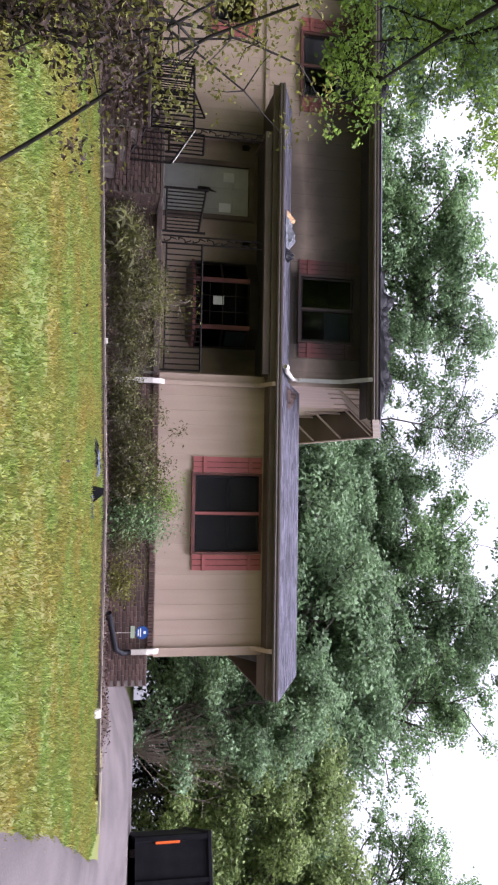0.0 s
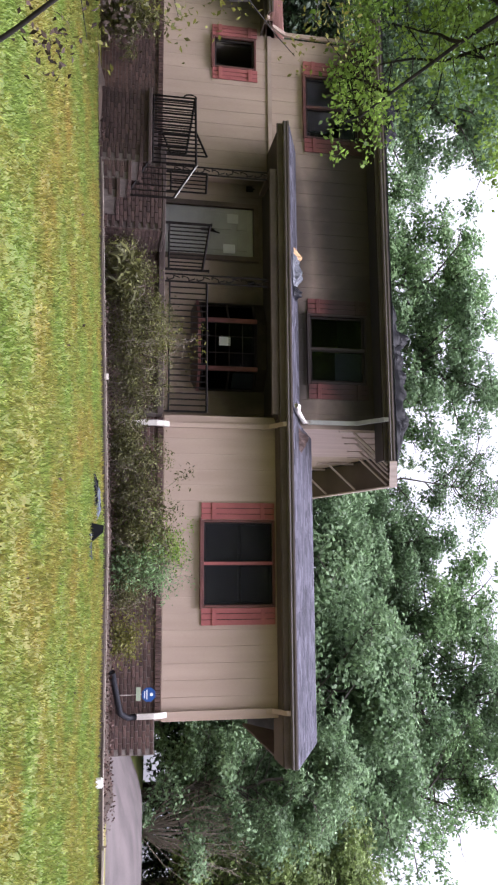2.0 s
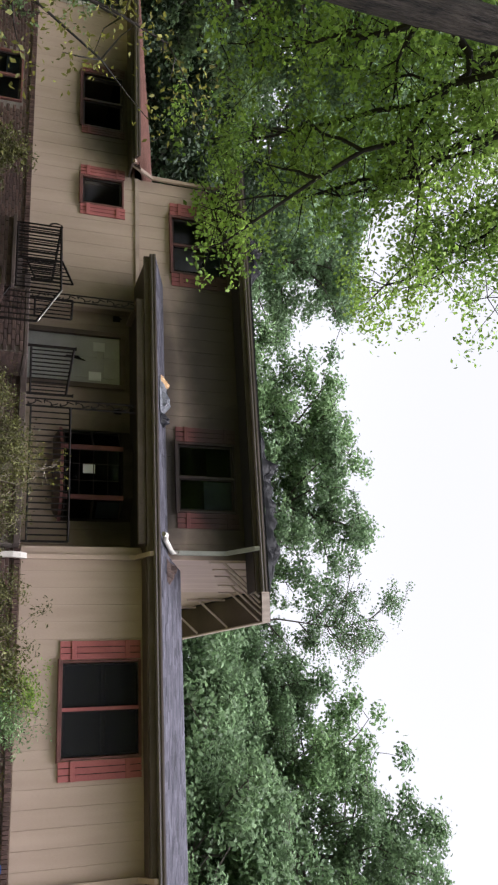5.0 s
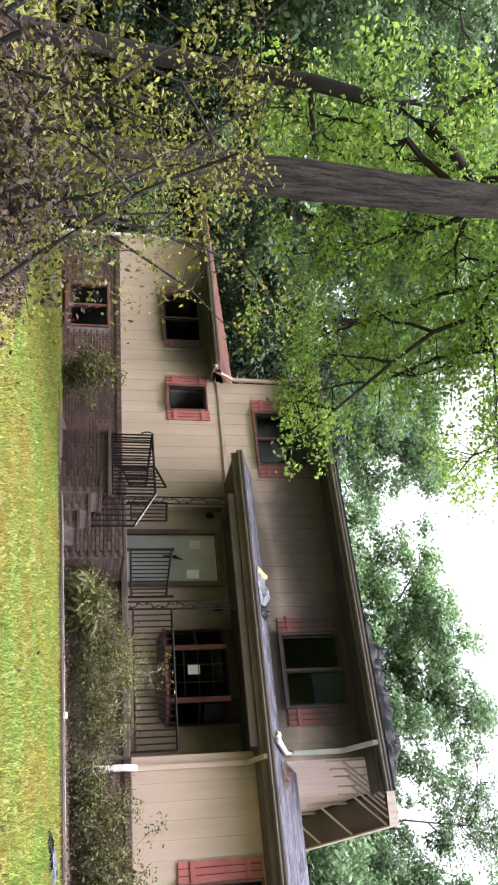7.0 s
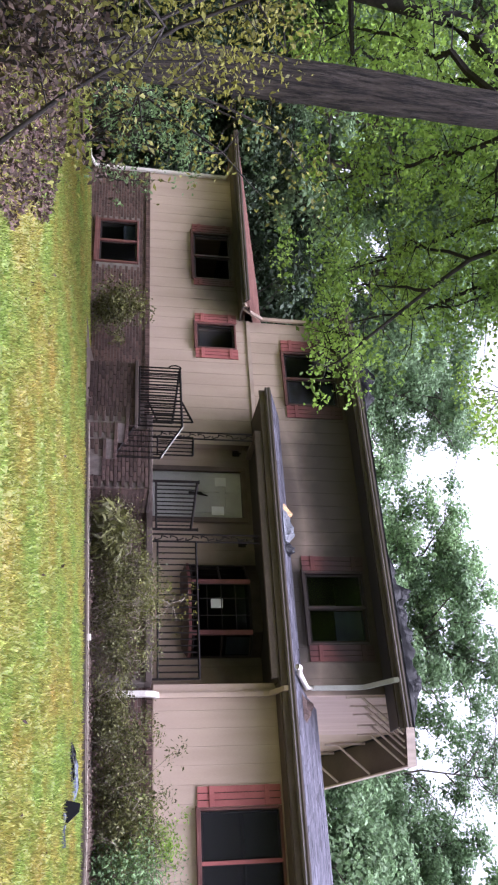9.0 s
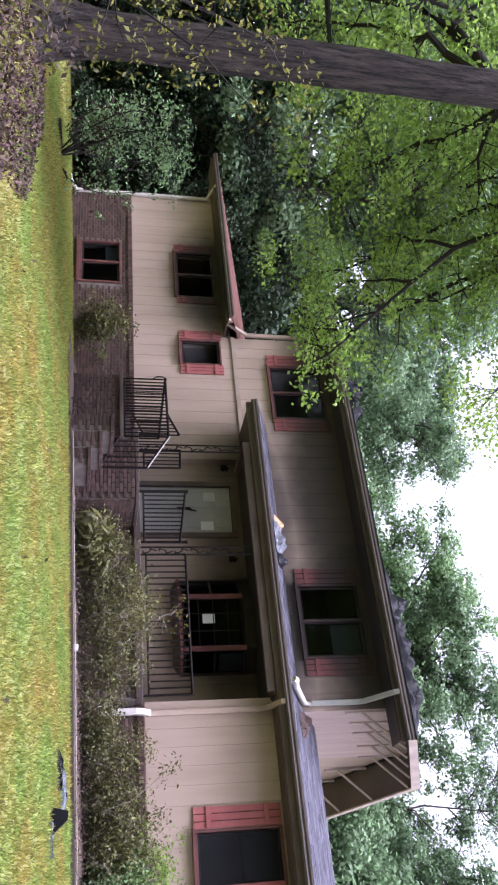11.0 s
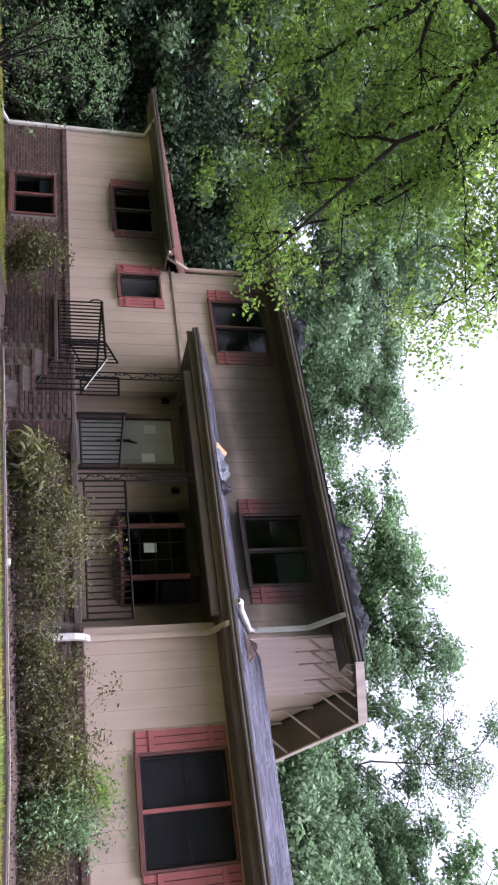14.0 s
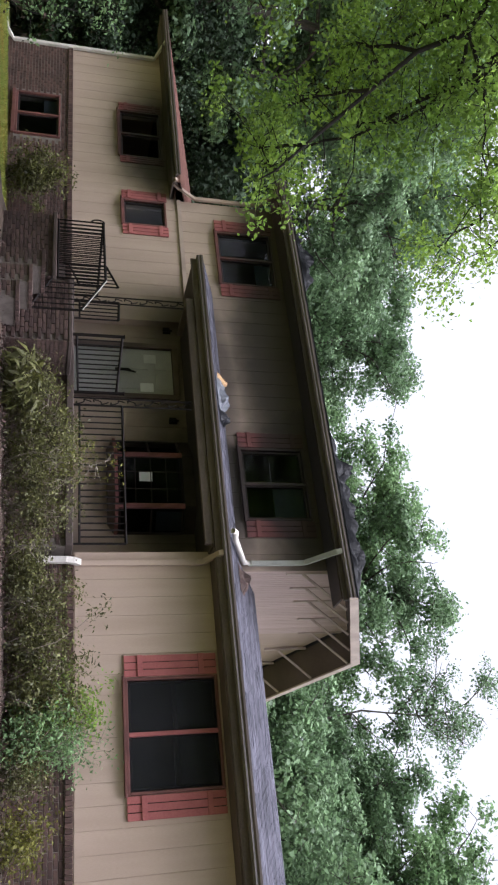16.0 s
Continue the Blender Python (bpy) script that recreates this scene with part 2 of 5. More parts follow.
class Solid:
    """Gathers boxes, tubes and plates into one mesh."""

    def __init__(self):
        self.v, self.f = [], []

    def poly(self, verts, faces):
        k = len(self.v)
        self.v += [tuple(p) for p in verts]
        self.f += [tuple(k + i for i in q) for q in faces]
        return self

    def box(self, x0, x1, y0, y1, z0, z1, bevel=0.0):
        if bevel:
            b = bevel
            rows = []
            for z, e in ((z0, b), (z0 + b, 0), (z1 - b, 0), (z1, b)):
                rows.append([(x0 + e, y0 + b, z), (x0 + b, y0 + e, z), (x1 - b, y0 + e, z), (x1 - e, y0 + b, z), (x1 - e, y1 - b, z), (x1 - b, y1 - e, z), (x0 + b, y1 - e, z), (x0 + e, y1 - b, z)])
            vs = [p for r in rows for p in r]
            fs = [tuple(range(7, -1, -1)), tuple(range(24, 32))]
            for r in range(3):
                fs += [(r * 8 + i, r * 8 + (i + 1) % 8, r * 8 + 8 + (i + 1) % 8, r * 8 + 8 + i) for i in range(8)]
            return self.poly(vs, fs)
        return self.poly([(x0, y0, z0), (x1, y0, z0), (x1, y1, z0), (x0, y1, z0), (x0, y0, z1), (x1, y0, z1), (x1, y1, z1), (x0, y1, z1)],
                         [(3, 2, 1, 0), (4, 5, 6, 7), (0, 1, 5, 4), (1, 2, 6, 5), (2, 3, 7, 6), (3, 0, 4, 7)])

    def prism(self, outline, x0, x1, axis="x"):
        """An outline in the other two axes, pushed along an axis."""
        n = len(outline)
        def at(u, w, s):
            return (s, u, w) if axis == "x" else (u, s, w) if axis == "y" else (u, w, s)
        vs = [at(u, w, x0) for u, w in outline] + [at(u, w, x1) for u, w in outline]
        fs = [tuple(range(n - 1, -1, -1)), tuple(range(n, 2 * n))] + [(i, (i + 1) % n, n + (i + 1) % n, n + i) for i in range(n)]
        return self.poly(vs, fs)

    def tube(self, pts, r, sides=6, r_end=None, cap=True):
        pts = [Vector(p) for p in pts]
        k, n = len(self.v), len(pts)
        r_end = r if r_end is None else r_end
        for i, p in enumerate(pts):
            d = (pts[min(i + 1, n - 1)] - pts[max(i - 1, 0)]).normalized()
            a = d.cross(Vector((0, 0, 1)) if abs(d.z) < 0.9 else Vector((1, 0, 0))).normalized()
            b = d.cross(a)
            rr = r + (r_end - r) * i / max(1, n - 1)
            self.v += [tuple(p + rr * (math.cos(6.28318 * j / sides) * a + math.sin(6.28318 * j / sides) * b)) for j in range(sides)]
        for i in range(n - 1):
            self.f += [(k + i * sides + j, k + i * sides + (j + 1) % sides, k + (i + 1) * sides + (j + 1) % sides, k + (i + 1) * sides + j) for j in range(sides)]
        if cap:
            self.f += [tuple(k + j for j in range(sides)), tuple(k + (n - 1) * sides + j for j in range(sides - 1, -1, -1))]
        return self

    def square_tube(self, pts, w, d):
        """A flat duct of width w (across x) and depth d, along points in one plane of constant x."""
        k, n = len(self.v), len(pts)
        for i, (x, y, z) in enumerate(pts):
            y0, z0 = pts[max(i - 1, 0)][1:]
            y1, z1 = pts[min(i + 1, n - 1)][1:]
            ln = math.hypot(y1 - y0, z1 - z0) or 1
            ny, nz = -(z1 - z0) / ln, (y1 - y0) / ln
            self.v += [(x - w / 2, y - ny * d / 2, z - nz * d / 2), (x + w / 2, y - ny * d / 2, z - nz * d / 2), (x + w / 2, y + ny * d / 2, z + nz * d / 2), (x - w / 2, y + ny * d / 2, z + nz * d / 2)]
        for i in range(n - 1):
            self.f += [(k + i * 4 + j, k + i * 4 + (j + 1) % 4, k + i * 4 + 4 + (j + 1) % 4, k + i * 4 + 4 + j) for j in range(4)]
        self.f += [(k, k + 1, k + 2, k + 3), (k + n * 4 - 1, k + n * 4 - 2, k + n * 4 - 3, k + n * 4 - 4)]
        return self

    def mesh(self, name, mat, smooth=False):
        return mesh_of(name, self.v, self.f, mat, smooth)

    def part(self, name, mat, parent=None, label="", smooth=False, **tags):
        return put(name, self.mesh(name, mat, smooth), parent, label=label, **tags)


def thing(name, label, category, group="", kind="", at=(0, 0, 0)):
    return put(name, None, None, at, label, category, group, kind)


def minus(rects, hole):
    """Rectangles (x0, x1, z0, z1) with a rectangle cut out of them."""
    out = []
    a0, a1, b0, b1 = hole
    for x0, x1, z0, z1 in rects:
        if a0 >= x1 or a1 <= x0 or b0 >= z1 or b1 <= z0:
            out.append((x0, x1, z0, z1))
            continue
        if z0 < b0:
            out.append((x0, x1, z0, b0))
        if z1 > b1:
            out.append((x0, x1, b1, z1))
        lo, hi = max(z0, b0), min(z1, b1)
        if x0 < a0:
            out.append((x0, a0, lo, hi))
        if x1 > a1:
            out.append((a1, x1, lo, hi))
    return out


def cut(rect, holes):
    rects = [rect]
    for h in holes:
        rects = minus(rects, h)
    return rects


def smooth_step(a, b, x):
    t = min(1.0, max(0.0, (x - a) / (b - a)))
    return t * t * (3 - 2 * t)


def ground_z(x, y):
    """Height of the lawn: it climbs from the road to the house, falls away to the west and rises behind the driveway."""
    west = float(np.interp(y, (-60, -20, -4, 0, 4, 8, 11.7, 14, 17, 30, 60), (-6.0, -4.6, -3.05, -2.6, -1.95, -1.45, -1.07, -0.87, -0.78, -0.6, 0.0)))
    east = float(np.interp(y, (-60, -20, -4, 0, 4, 6, 9, 12.8, 16, 18, 22, 30, 45, 70), (-6.0, -4.6, -3.05, -2.6, -1.95, -1.67, -1.34, -0.95, -0.5, -0.1, 0.2, 0.75, 1.7, 2.8)))
    z = west + (east - west) * smooth_step(1.2, 5.0, x)
    if x < -2:
        z += 0.036 * max(x + 2, -40)
    return z + 0.38 * math.exp(-((x + 8.9) ** 2 + (y - 7.2) ** 2) / 2.6)


# ---------------------------------------------------------------- ground
def grid_mesh(name, xs, ys, height, mat):
    vs = [(x, y, height(x, y)) for y in ys for x in xs]
    n = len(xs)
    fs = [(j * n + i, j * n + i + 1, (j + 1) * n + i + 1, (j + 1) * n + i) for j in range(len(ys) - 1) for i in range(n - 1)]
    return mesh_of(name, vs, fs, mat, True)


M_LAWN = material("lawn_turf", (0.112, 0.16, 0.038), (0.195, 0.135, 0.045), 0.95, 1.0, 30, 0.8, amount=0.7, bias=0.10)
xs = sorted(set([-400, -200, -120, -80, -60, -45] + [round(-34 + 0.5 * i, 2) for i in range(109)] + [30, 45, 60, 80, 120, 200, 400]))
ys = sorted(set([-200, -100, -60, -40, -25, -15] + [round(-8 + 0.4 * i, 2) for i in range(95)] + [35, 45, 60, 80, 120, 200, 400]))
put("ground", grid_mesh("ground", xs, ys, lambda x, y: ground_z(x, y) + 0.02 * noise.noise((x * 0.9, y * 0.9, 0)), M_LAWN), label="green and yellowing mossy lawn sloping up to the house", category="lawn", kind="structure")

DRIVE_EDGE = ((-9.0, -4.0), (0.0, -0.9), (6.0, 0.2), (8.1, 1.1), (9.1, 1.5), (12.8, 3.3), (14.2, 3.9), (16.5, 2.4), (20.0, 1.9), (30.0, 1.0), (48.0, -1.0))


def drive_x(y):
    ys_, xs_ = zip(*DRIVE_EDGE)
    return float(np.interp(y, ys_, xs_))


def driveway():
    rows = [(-9 + 0.4 * i) for i in range(89)]
    cols = [0, 0.01] + [0.03 * k for k in range(1, 25)] + [0.8, 0.9, 1.0]
    vs, fs = [], []
    for y in rows:
        x0 = drive_x(y) + 0.12 * noise.noise((y * 1.3, 3, 0))
        x1 = x0 + (14 if y < 21 else max(3.0, 14 - (y - 21) * 1.2))
        for c in cols:
            x = x0 + (x1 - x0) * c
            vs.append((x, y, ground_z(x, y) + 0.05 + (-0.08 if c == 0 else 0)))
    n = len(cols)
    for j in range(len(rows) - 1):
        fs += [(j * n + i, j * n + i + 1, (j + 1) * n + i + 1, (j + 1) * n + i) for i in range(n - 1)]
    put("driveway", mesh_of("driveway", vs, fs, M_ASPHALT, True), label="worn grey asphalt driveway with a ragged edge", category="driveway", kind="structure")


driveway()

# ---------------------------------------------------------------- house
WING_Y, MAIN_Y, PWALL_Y, PWALL_L = 16.2, 16.93, 17.13, -9.99
WING_L, WING_R, MAIN_L, MAIN_R, LEFT_L = -4.6, 0.98, -13.45, -4.6, -18.4
# openings: x0, x1, z0, z1 of the dark glazed area
W1 = (-2.60, -1.06, 1.02, 2.34)
UP1 = (-7.03, -5.60, 3.36, 4.55)
UP2 = (-12.57, -11.14, 3.36, 4.55)
SW = (-13.30, -12.62, 1.32, 2.20)
LW = (-16.22, -14.74, 1.30, 2.22)
BW = (-16.38, -15.04, -1.03, -0.12)
PW = (-7.25, -5.40, 1.02, 2.30)
DOOR = (-9.43, -8.33, 0.20, 2.20)

house = thing("house", "two-storey tan house with brick base, red shutters and shingle roofs", "house")


def wall(name, x0, x1, y, z0, z1, holes, mat, depth=0.2, label="", parent=house):
    so = Solid()
    for a, b, c, d in cut((x0, x1, z0, z1), holes):
        so.box(a, b, y, y + depth, c, d)
    return so.part(name, mat, parent, label)


BACK = 24.0
# shells: front walls stand 25 mm behind the siding boards and 30 mm behind the brick faces
wing_front = wall("wing_wall", WING_L, WING_R, WING_Y + 0.010, 0.12, 2.5, [W1], M_SIDING, 0.18)
main_front = wall("main_wall", MAIN_L, MAIN_R, MAIN_Y + 0.010, 0.0, 5.0, [UP1, UP2, SW, (PWALL_L, MAIN_R + 0.1, -0.1, 2.44)], M_SIDING, 0.18)
porch_wall = wall("porch_wall", PWALL_L, MAIN_R, PWALL_Y + 0.010, 0.0, 2.44, [PW, DOOR], M_SIDING, 0.18)
Solid().box(PWALL_L - 0.012, PWALL_L - 0.001, MAIN_Y + 0.002, PWALL_Y + 0.009, 0.2, 2.40).part("porch_return_wall", M_SIDING, house)
left_front = wall("left_wall", LEFT_L, MAIN_L, MAIN_Y + 0.012, 0.1, 2.5, [LW], M_SIDING, 0.18)
so = Solid()
so.box(WING_R - 0.18, WING_R, WING_Y + 0.21, 20.3, -0.7, 2.5).box(WING_L, WING_R, 20.12, 20.3, -0.7, 2.5)
so.prism([(16.3, 2.5), (20.25, 2.5), (18.05, 3.42)], WING_R - 0.16, WING_R - 0.02)
so.part("wing_side_wall", M_SIDING, house)
so = Solid()
so.box(MAIN_L, MAIN_L + 0.18, MAIN_Y + 0.21, BACK, -1.2, 5.0).box(MAIN_R - 0.18, MAIN_R, MAIN_Y + 0.21, BACK, -1.0, 5.0).box(MAIN_L, MAIN_R, BACK, BACK + 0.18, -1.2, 5.0)
so.prism([(MAIN_Y + 0.05, 4.98), (BACK, 4.98), (20.5, 6.25)], MAIN_R - 0.16, MAIN_R - 0.02)
so.prism([(MAIN_Y + 0.05, 4.98), (BACK, 4.98), (20.5, 6.25)], MAIN_L + 0.02, MAIN_L + 0.16)
so.part("main_side_wall", M_SIDING, house)
so = Solid()
so.box(LEFT_L, LEFT_L + 0.18, MAIN_Y + 0.21, 23.0, -1.9, 2.5).box(LEFT_L, MAIN_L, 23.0, 23.18, -1.9, 2.5)
so.part("left_side_wall", M_SIDING, house)
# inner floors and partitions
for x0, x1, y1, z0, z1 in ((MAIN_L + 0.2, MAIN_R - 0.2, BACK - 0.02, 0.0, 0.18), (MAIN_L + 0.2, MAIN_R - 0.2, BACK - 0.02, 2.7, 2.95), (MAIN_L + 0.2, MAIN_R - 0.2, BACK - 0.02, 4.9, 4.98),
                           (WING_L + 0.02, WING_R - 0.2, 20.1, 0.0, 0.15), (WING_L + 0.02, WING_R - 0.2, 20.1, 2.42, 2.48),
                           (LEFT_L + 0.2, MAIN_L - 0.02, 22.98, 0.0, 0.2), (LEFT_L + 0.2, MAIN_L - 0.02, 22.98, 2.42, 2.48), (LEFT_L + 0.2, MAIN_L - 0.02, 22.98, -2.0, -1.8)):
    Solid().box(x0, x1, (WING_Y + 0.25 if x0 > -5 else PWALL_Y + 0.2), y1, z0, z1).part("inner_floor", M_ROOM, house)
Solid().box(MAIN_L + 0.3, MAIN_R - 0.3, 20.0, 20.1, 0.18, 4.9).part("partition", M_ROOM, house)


def roof_slope(name, x0, x1, y0, z0, y1, z1, mat, parent, thick=0.06):
    """A plain deck; its shingle courses lie on it."""
    so = Solid()
    so.prism([(y0, z0), (y1, z1), (y1, z1 - thick), (y0, z0 - thick)], x0, x1)
    return so.part(name, mat, parent)


def shingle_layer(deck, x0, x1, y0, z0, y1, z1, mat, course=0.14, tab=0.31, seed=1):
    """Rows of shingles, each a thin wedge lapping the row below; the tabs are islands of one mesh per slope."""
    rng = random.Random(seed)
    so = Solid()
    ln = math.hypot(y1 - y0, z1 - z0)
    ey, ez = (y1 - y0) / ln, (z1 - z0) / ln
    ny, nz = (-ez, ey) if ey > 0 else (ez, -ey)
    rows = int(ln / course)
    for r in range(rows):
        s0 = r * course - 0.02
        x = x0 - rng.random() * tab
        while x < x1:
            w = tab * (0.5 if rng.random() < 0.3 else 1.0)
            a, b = max(x0, x), min(x1, x + w - 0.006)
            if b > a:
                lift = 0.007 + 0.006 * rng.random()
                e = s0 - 0.012 * rng.random()
                pts = []
                for s_, h in ((e, 0.004), (e, lift), (s0 + course + 0.03, 0.005)):
                    pts.append((y0 + ey * s_ + ny * h, z0 + ez * s_ + nz * h))
                so.poly([(a, *pts[0]), (b, *pts[0]), (a, *pts[1]), (b, *pts[1]), (a, *pts[2]), (b, *pts[2])], [(0, 1, 3, 2), (2, 3, 5, 4)])
            x += w
    ob = so.part("shingle", mat, deck)
    ob["kind"] = "stuff"
    return ob


# wing roof and porch roof share one eave
EAVE_Y, EAVE_Z = 15.72, 2.66
deck = roof_slope("wing_roof", WING_L, 1.84, EAVE_Y, EAVE_Z, 18.05, 3.64, M_SHINGLE, house)
shingle_layer(deck, WING_L, 1.84, EAVE_Y, EAVE_Z, 18.05, 3.64, M_SHINGLE, seed=2)
roof_slope("wing_back_roof", WING_L, 1.84, 20.38, EAVE_Z, 18.05, 3.64, M_SHINGLE, house)
deck = roof_slope("porch_roof", -10.72, WING_L - 0.004, EAVE_Y, EAVE_Z, MAIN_Y + 0.03, 3.12, M_SHINGLE, house)
shingle_layer(deck, -10.72, WING_L - 0.01, EAVE_Y, EAVE_Z, MAIN_Y + 0.02, 3.115, M_SHINGLE, seed=3)
# main roof
MEAVE_Y, MEAVE_Z, PEAK_Y, PEAK_Z = 16.33, 4.97, 20.5, 6.55
deck = roof_slope("main_roof", -13.85, -3.84, MEAVE_Y, MEAVE_Z, PEAK_Y, PEAK_Z, M_SHINGLE, house, 0.08)
shingle_layer(deck, -13.85, -3.84, MEAVE_Y, MEAVE_Z, MEAVE_Y + 0.9, MEAVE_Z + 0.34, M_SHINGLE, seed=4)
roof_slope("main_back_roof", -13.85, -3.84, 24.67, MEAVE_Z, PEAK_Y, PEAK_Z, M_SHINGLE, house, 0.08)
# hipped roof over the left wing
so = Solid()
so.poly([(-19.6, 16.4, 2.5), (-13.46, 16.4, 2.5), (-13.46, 20.0, 3.62), (-16.1, 20.0, 3.62), (-13.46, 23.6, 2.5), (-19.6, 23.6, 2.5),
         (-19.6, 16.4, 2.44), (-13.46, 16.4, 2.44), (-13.46, 23.6, 2.44), (-19.6, 23.6, 2.44)],
        [(0, 1, 2, 3), (3, 2, 4, 5), (0, 3, 5), (6, 9, 8, 7), (0, 6, 7, 1), (5, 9, 6, 0)])
left_roof = so.part("left_roof", M_METALROOF, house, "red-brown hipped roof")
so = Solid()
for r in range(22):
    a, b = r / 24, (r + 1) / 24
    y0, z0, y1, z1 = 16.4 + 3.6 * a, 2.5 + 1.12 * a, 16.4 + 3.6 * b, 2.5 + 1.12 * b
    xl = -19.6 + 3.5 * a
    x = xl
    while x < -13.5:
        w = min(0.31, -13.47 - x)
        so.poly([(x, y0 - 0.01, z0 + 0.004), (x + w - 0.006, y0 - 0.01, z0 + 0.004), (x, y0 - 0.01, z0 + 0.016), (x + w - 0.006, y0 - 0.01, z0 + 0.016), (x, y1 + 0.02, z1 + 0.006), (x + w - 0.006, y1 + 0.02, z1 + 0.006)], [(0, 1, 3, 2), (2, 3, 5, 4)])
        x += 0.31
ob = so.part("shingle", M_METALROOF, left_roof)
ob["kind"] = "stuff"

# soffits, fascias and gutters


def gutter(name, x0, x1, y, z, mat, size=0.12):
    """An ogee gutter: y is its front, z its bottom."""
    prof = [(y + size, z + 0.01), (y + 0.03, z), (y + 0.012, z + 0.03), (y + 0.02, z + 0.06), (y, z + 0.085), (y, z + size), (y + 0.008, z + size), (y + 0.012, z + 0.09), (y + size - 0.01, z + 0.03), (y + size, z + size)]
    return Solid().prism(prof, x0, x1).part(name, mat, house)


gutter("eave_gutter", -10.70, 1.82, 15.66, 2.54, M_GUTTER)
Solid().box(-10.70, 1.82, 15.79, 15.83, 2.441, 2.66).part("eave_fascia", M_BEAM, house)
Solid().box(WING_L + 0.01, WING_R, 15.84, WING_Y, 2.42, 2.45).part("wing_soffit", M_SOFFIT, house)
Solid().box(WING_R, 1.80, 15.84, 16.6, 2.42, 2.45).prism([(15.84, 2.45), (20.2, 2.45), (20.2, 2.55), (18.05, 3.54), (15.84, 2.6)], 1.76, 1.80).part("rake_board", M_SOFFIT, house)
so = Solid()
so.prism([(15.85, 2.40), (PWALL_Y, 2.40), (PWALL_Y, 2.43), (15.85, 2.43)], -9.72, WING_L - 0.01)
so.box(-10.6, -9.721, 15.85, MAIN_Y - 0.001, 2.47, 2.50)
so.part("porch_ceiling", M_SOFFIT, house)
Solid().box(-9.72, WING_L - 0.06, 15.84, 15.93, 2.29, 2.438, 0.006).box(-9.72, -9.63, 15.931, MAIN_Y - 0.01, 2.29, 2.399, 0.006).part("porch_beam", M_BEAM, house, "tan painted porch beam")
Solid().prism([(15.84, 2.52), (16.9, 2.50), (16.9, 3.05), (15.84, 2.63)], -10.66, -10.62).part("porch_gable_end", M_SIDING, house)
gutter("main_gutter", -13.83, -3.86, 16.28, 4.80, M_GUTTER)
Solid().box(-13.83, -3.86, 16.41, 16.45, 4.74, 4.96).part("main_fascia", M_GUTTER, house)
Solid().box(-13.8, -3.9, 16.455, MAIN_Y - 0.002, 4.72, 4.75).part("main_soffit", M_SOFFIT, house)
for x in (-3.86, -13.83):
    Solid().prism([(16.3, 4.80), (16.3, 4.955), (PEAK_Y, PEAK_Z - 0.01), (24.6, 4.955), (24.6, 4.78), (PEAK_Y, PEAK_Z - 0.22)], x, x + 0.035).part("rake_fascia", M_PALE, house, "pale painted rake board")
so = Solid()
so.prism([(16.46, 4.88), (PEAK_Y, PEAK_Z - 0.12), (24.5, 4.88), (24.5, 4.85), (PEAK_Y, PEAK_Z - 0.15), (16.46, 4.85)], MAIN_R + 0.002, -3.865)
so.part("rake_soffit", M_SOFFIT, house)
gutter("left_gutter", -19.58, -13.62, 16.3, 2.40, M_GUTTER)
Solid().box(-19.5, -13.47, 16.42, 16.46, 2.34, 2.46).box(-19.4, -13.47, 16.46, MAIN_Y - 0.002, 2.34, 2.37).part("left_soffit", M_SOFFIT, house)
# braces under the gable overhang
for y in (17.0, 17.75, 18.5, 19.6, 20.6, 21.8, 23.0):
    top = PEAK_Z - 0.2 - abs(y - PEAK_Y) * 0.379
    Solid().box(MAIN_R + 0.002, MAIN_R + 0.05, y - 0.03, y + 0.03, top - 1.05, top - 0.05).tube([(MAIN_R + 0.04, y, top - 0.75), (-3.88, y, top - 0.02)], 0.028, 4).part("gable_brace", M_PALE, house, "pale wooden roof brace")

# downspouts
def downspout(name, pts, mat, w=0.085, d=0.06, label=""):
    Solid().square_tube(pts, w, d).part(name, mat, house, label)
for x, z0 in ((-4.45, -0.52), (0.86, -0.2)):
    downspout("downspout", [(x, 15.72, 2.56), (x, 15.74, 2.50), (x, WING_Y - 0.10, 2.30), (x, WING_Y - 0.05, 2.18), (x, WING_Y - 0.05, 0.34), (x, WING_Y - 0.16, 0.20), (x, WING_Y - 0.2, 0.1), (x, WING_Y - 0.2, z0)], M_SIDING, label="tan downspout with a white lower elbow")
    downspout("downspout_foot", [(x, WING_Y - 0.09, 0.32), (x, WING_Y - 0.165, 0.22), (x, WING_Y - 0.205, 0.1), (x, WING_Y - 0.205, z0 - 0.02)], M_WHITE, 0.10, 0.075, "white metal downspout foot")
downspout("downspout", [(-4.72, 16.33, 4.82), (-4.72, 16.36, 4.74), (-4.72, MAIN_Y - 0.07, 4.30), (-4.72, MAIN_Y - 0.045, 4.15), (-4.72, MAIN_Y - 0.045, 3.28)], M_SPOUT, label="grey-white downspout between the two roofs")
Solid().tube([(-4.72, MAIN_Y - 0.05, 3.30), (-4.72, MAIN_Y - 0.09, 3.17), (-4.74, 15.86, 2.80), (-4.80, 15.72, 2.78), (-4.80, 15.66, 2.72)], 0.05, 8).part("downspout_elbow", M_WHITE, house, "white elbow lying on the porch roof", True)
downspout("downspout", [(-13.52, 16.36, 2.42), (-13.52, 16.5, 2.36), (-13.52, MAIN_Y - 0.05, 2.9), (-13.5, MAIN_Y - 0.05, 4.4), (-13.5, 16.5, 4.75)], M_SIDING)
Solid().square_tube([(-18.3, 16.36, 2.42), (-18.3, MAIN_Y - 0.06, 2.2), (-18.3, MAIN_Y - 0.06, -1.2), (-18.3, 16.6, -1.35), (-18.3, 16.35, -1.38)], 0.09, 0.07).part("downspout", M_WHITE, house, "white metal downspout")
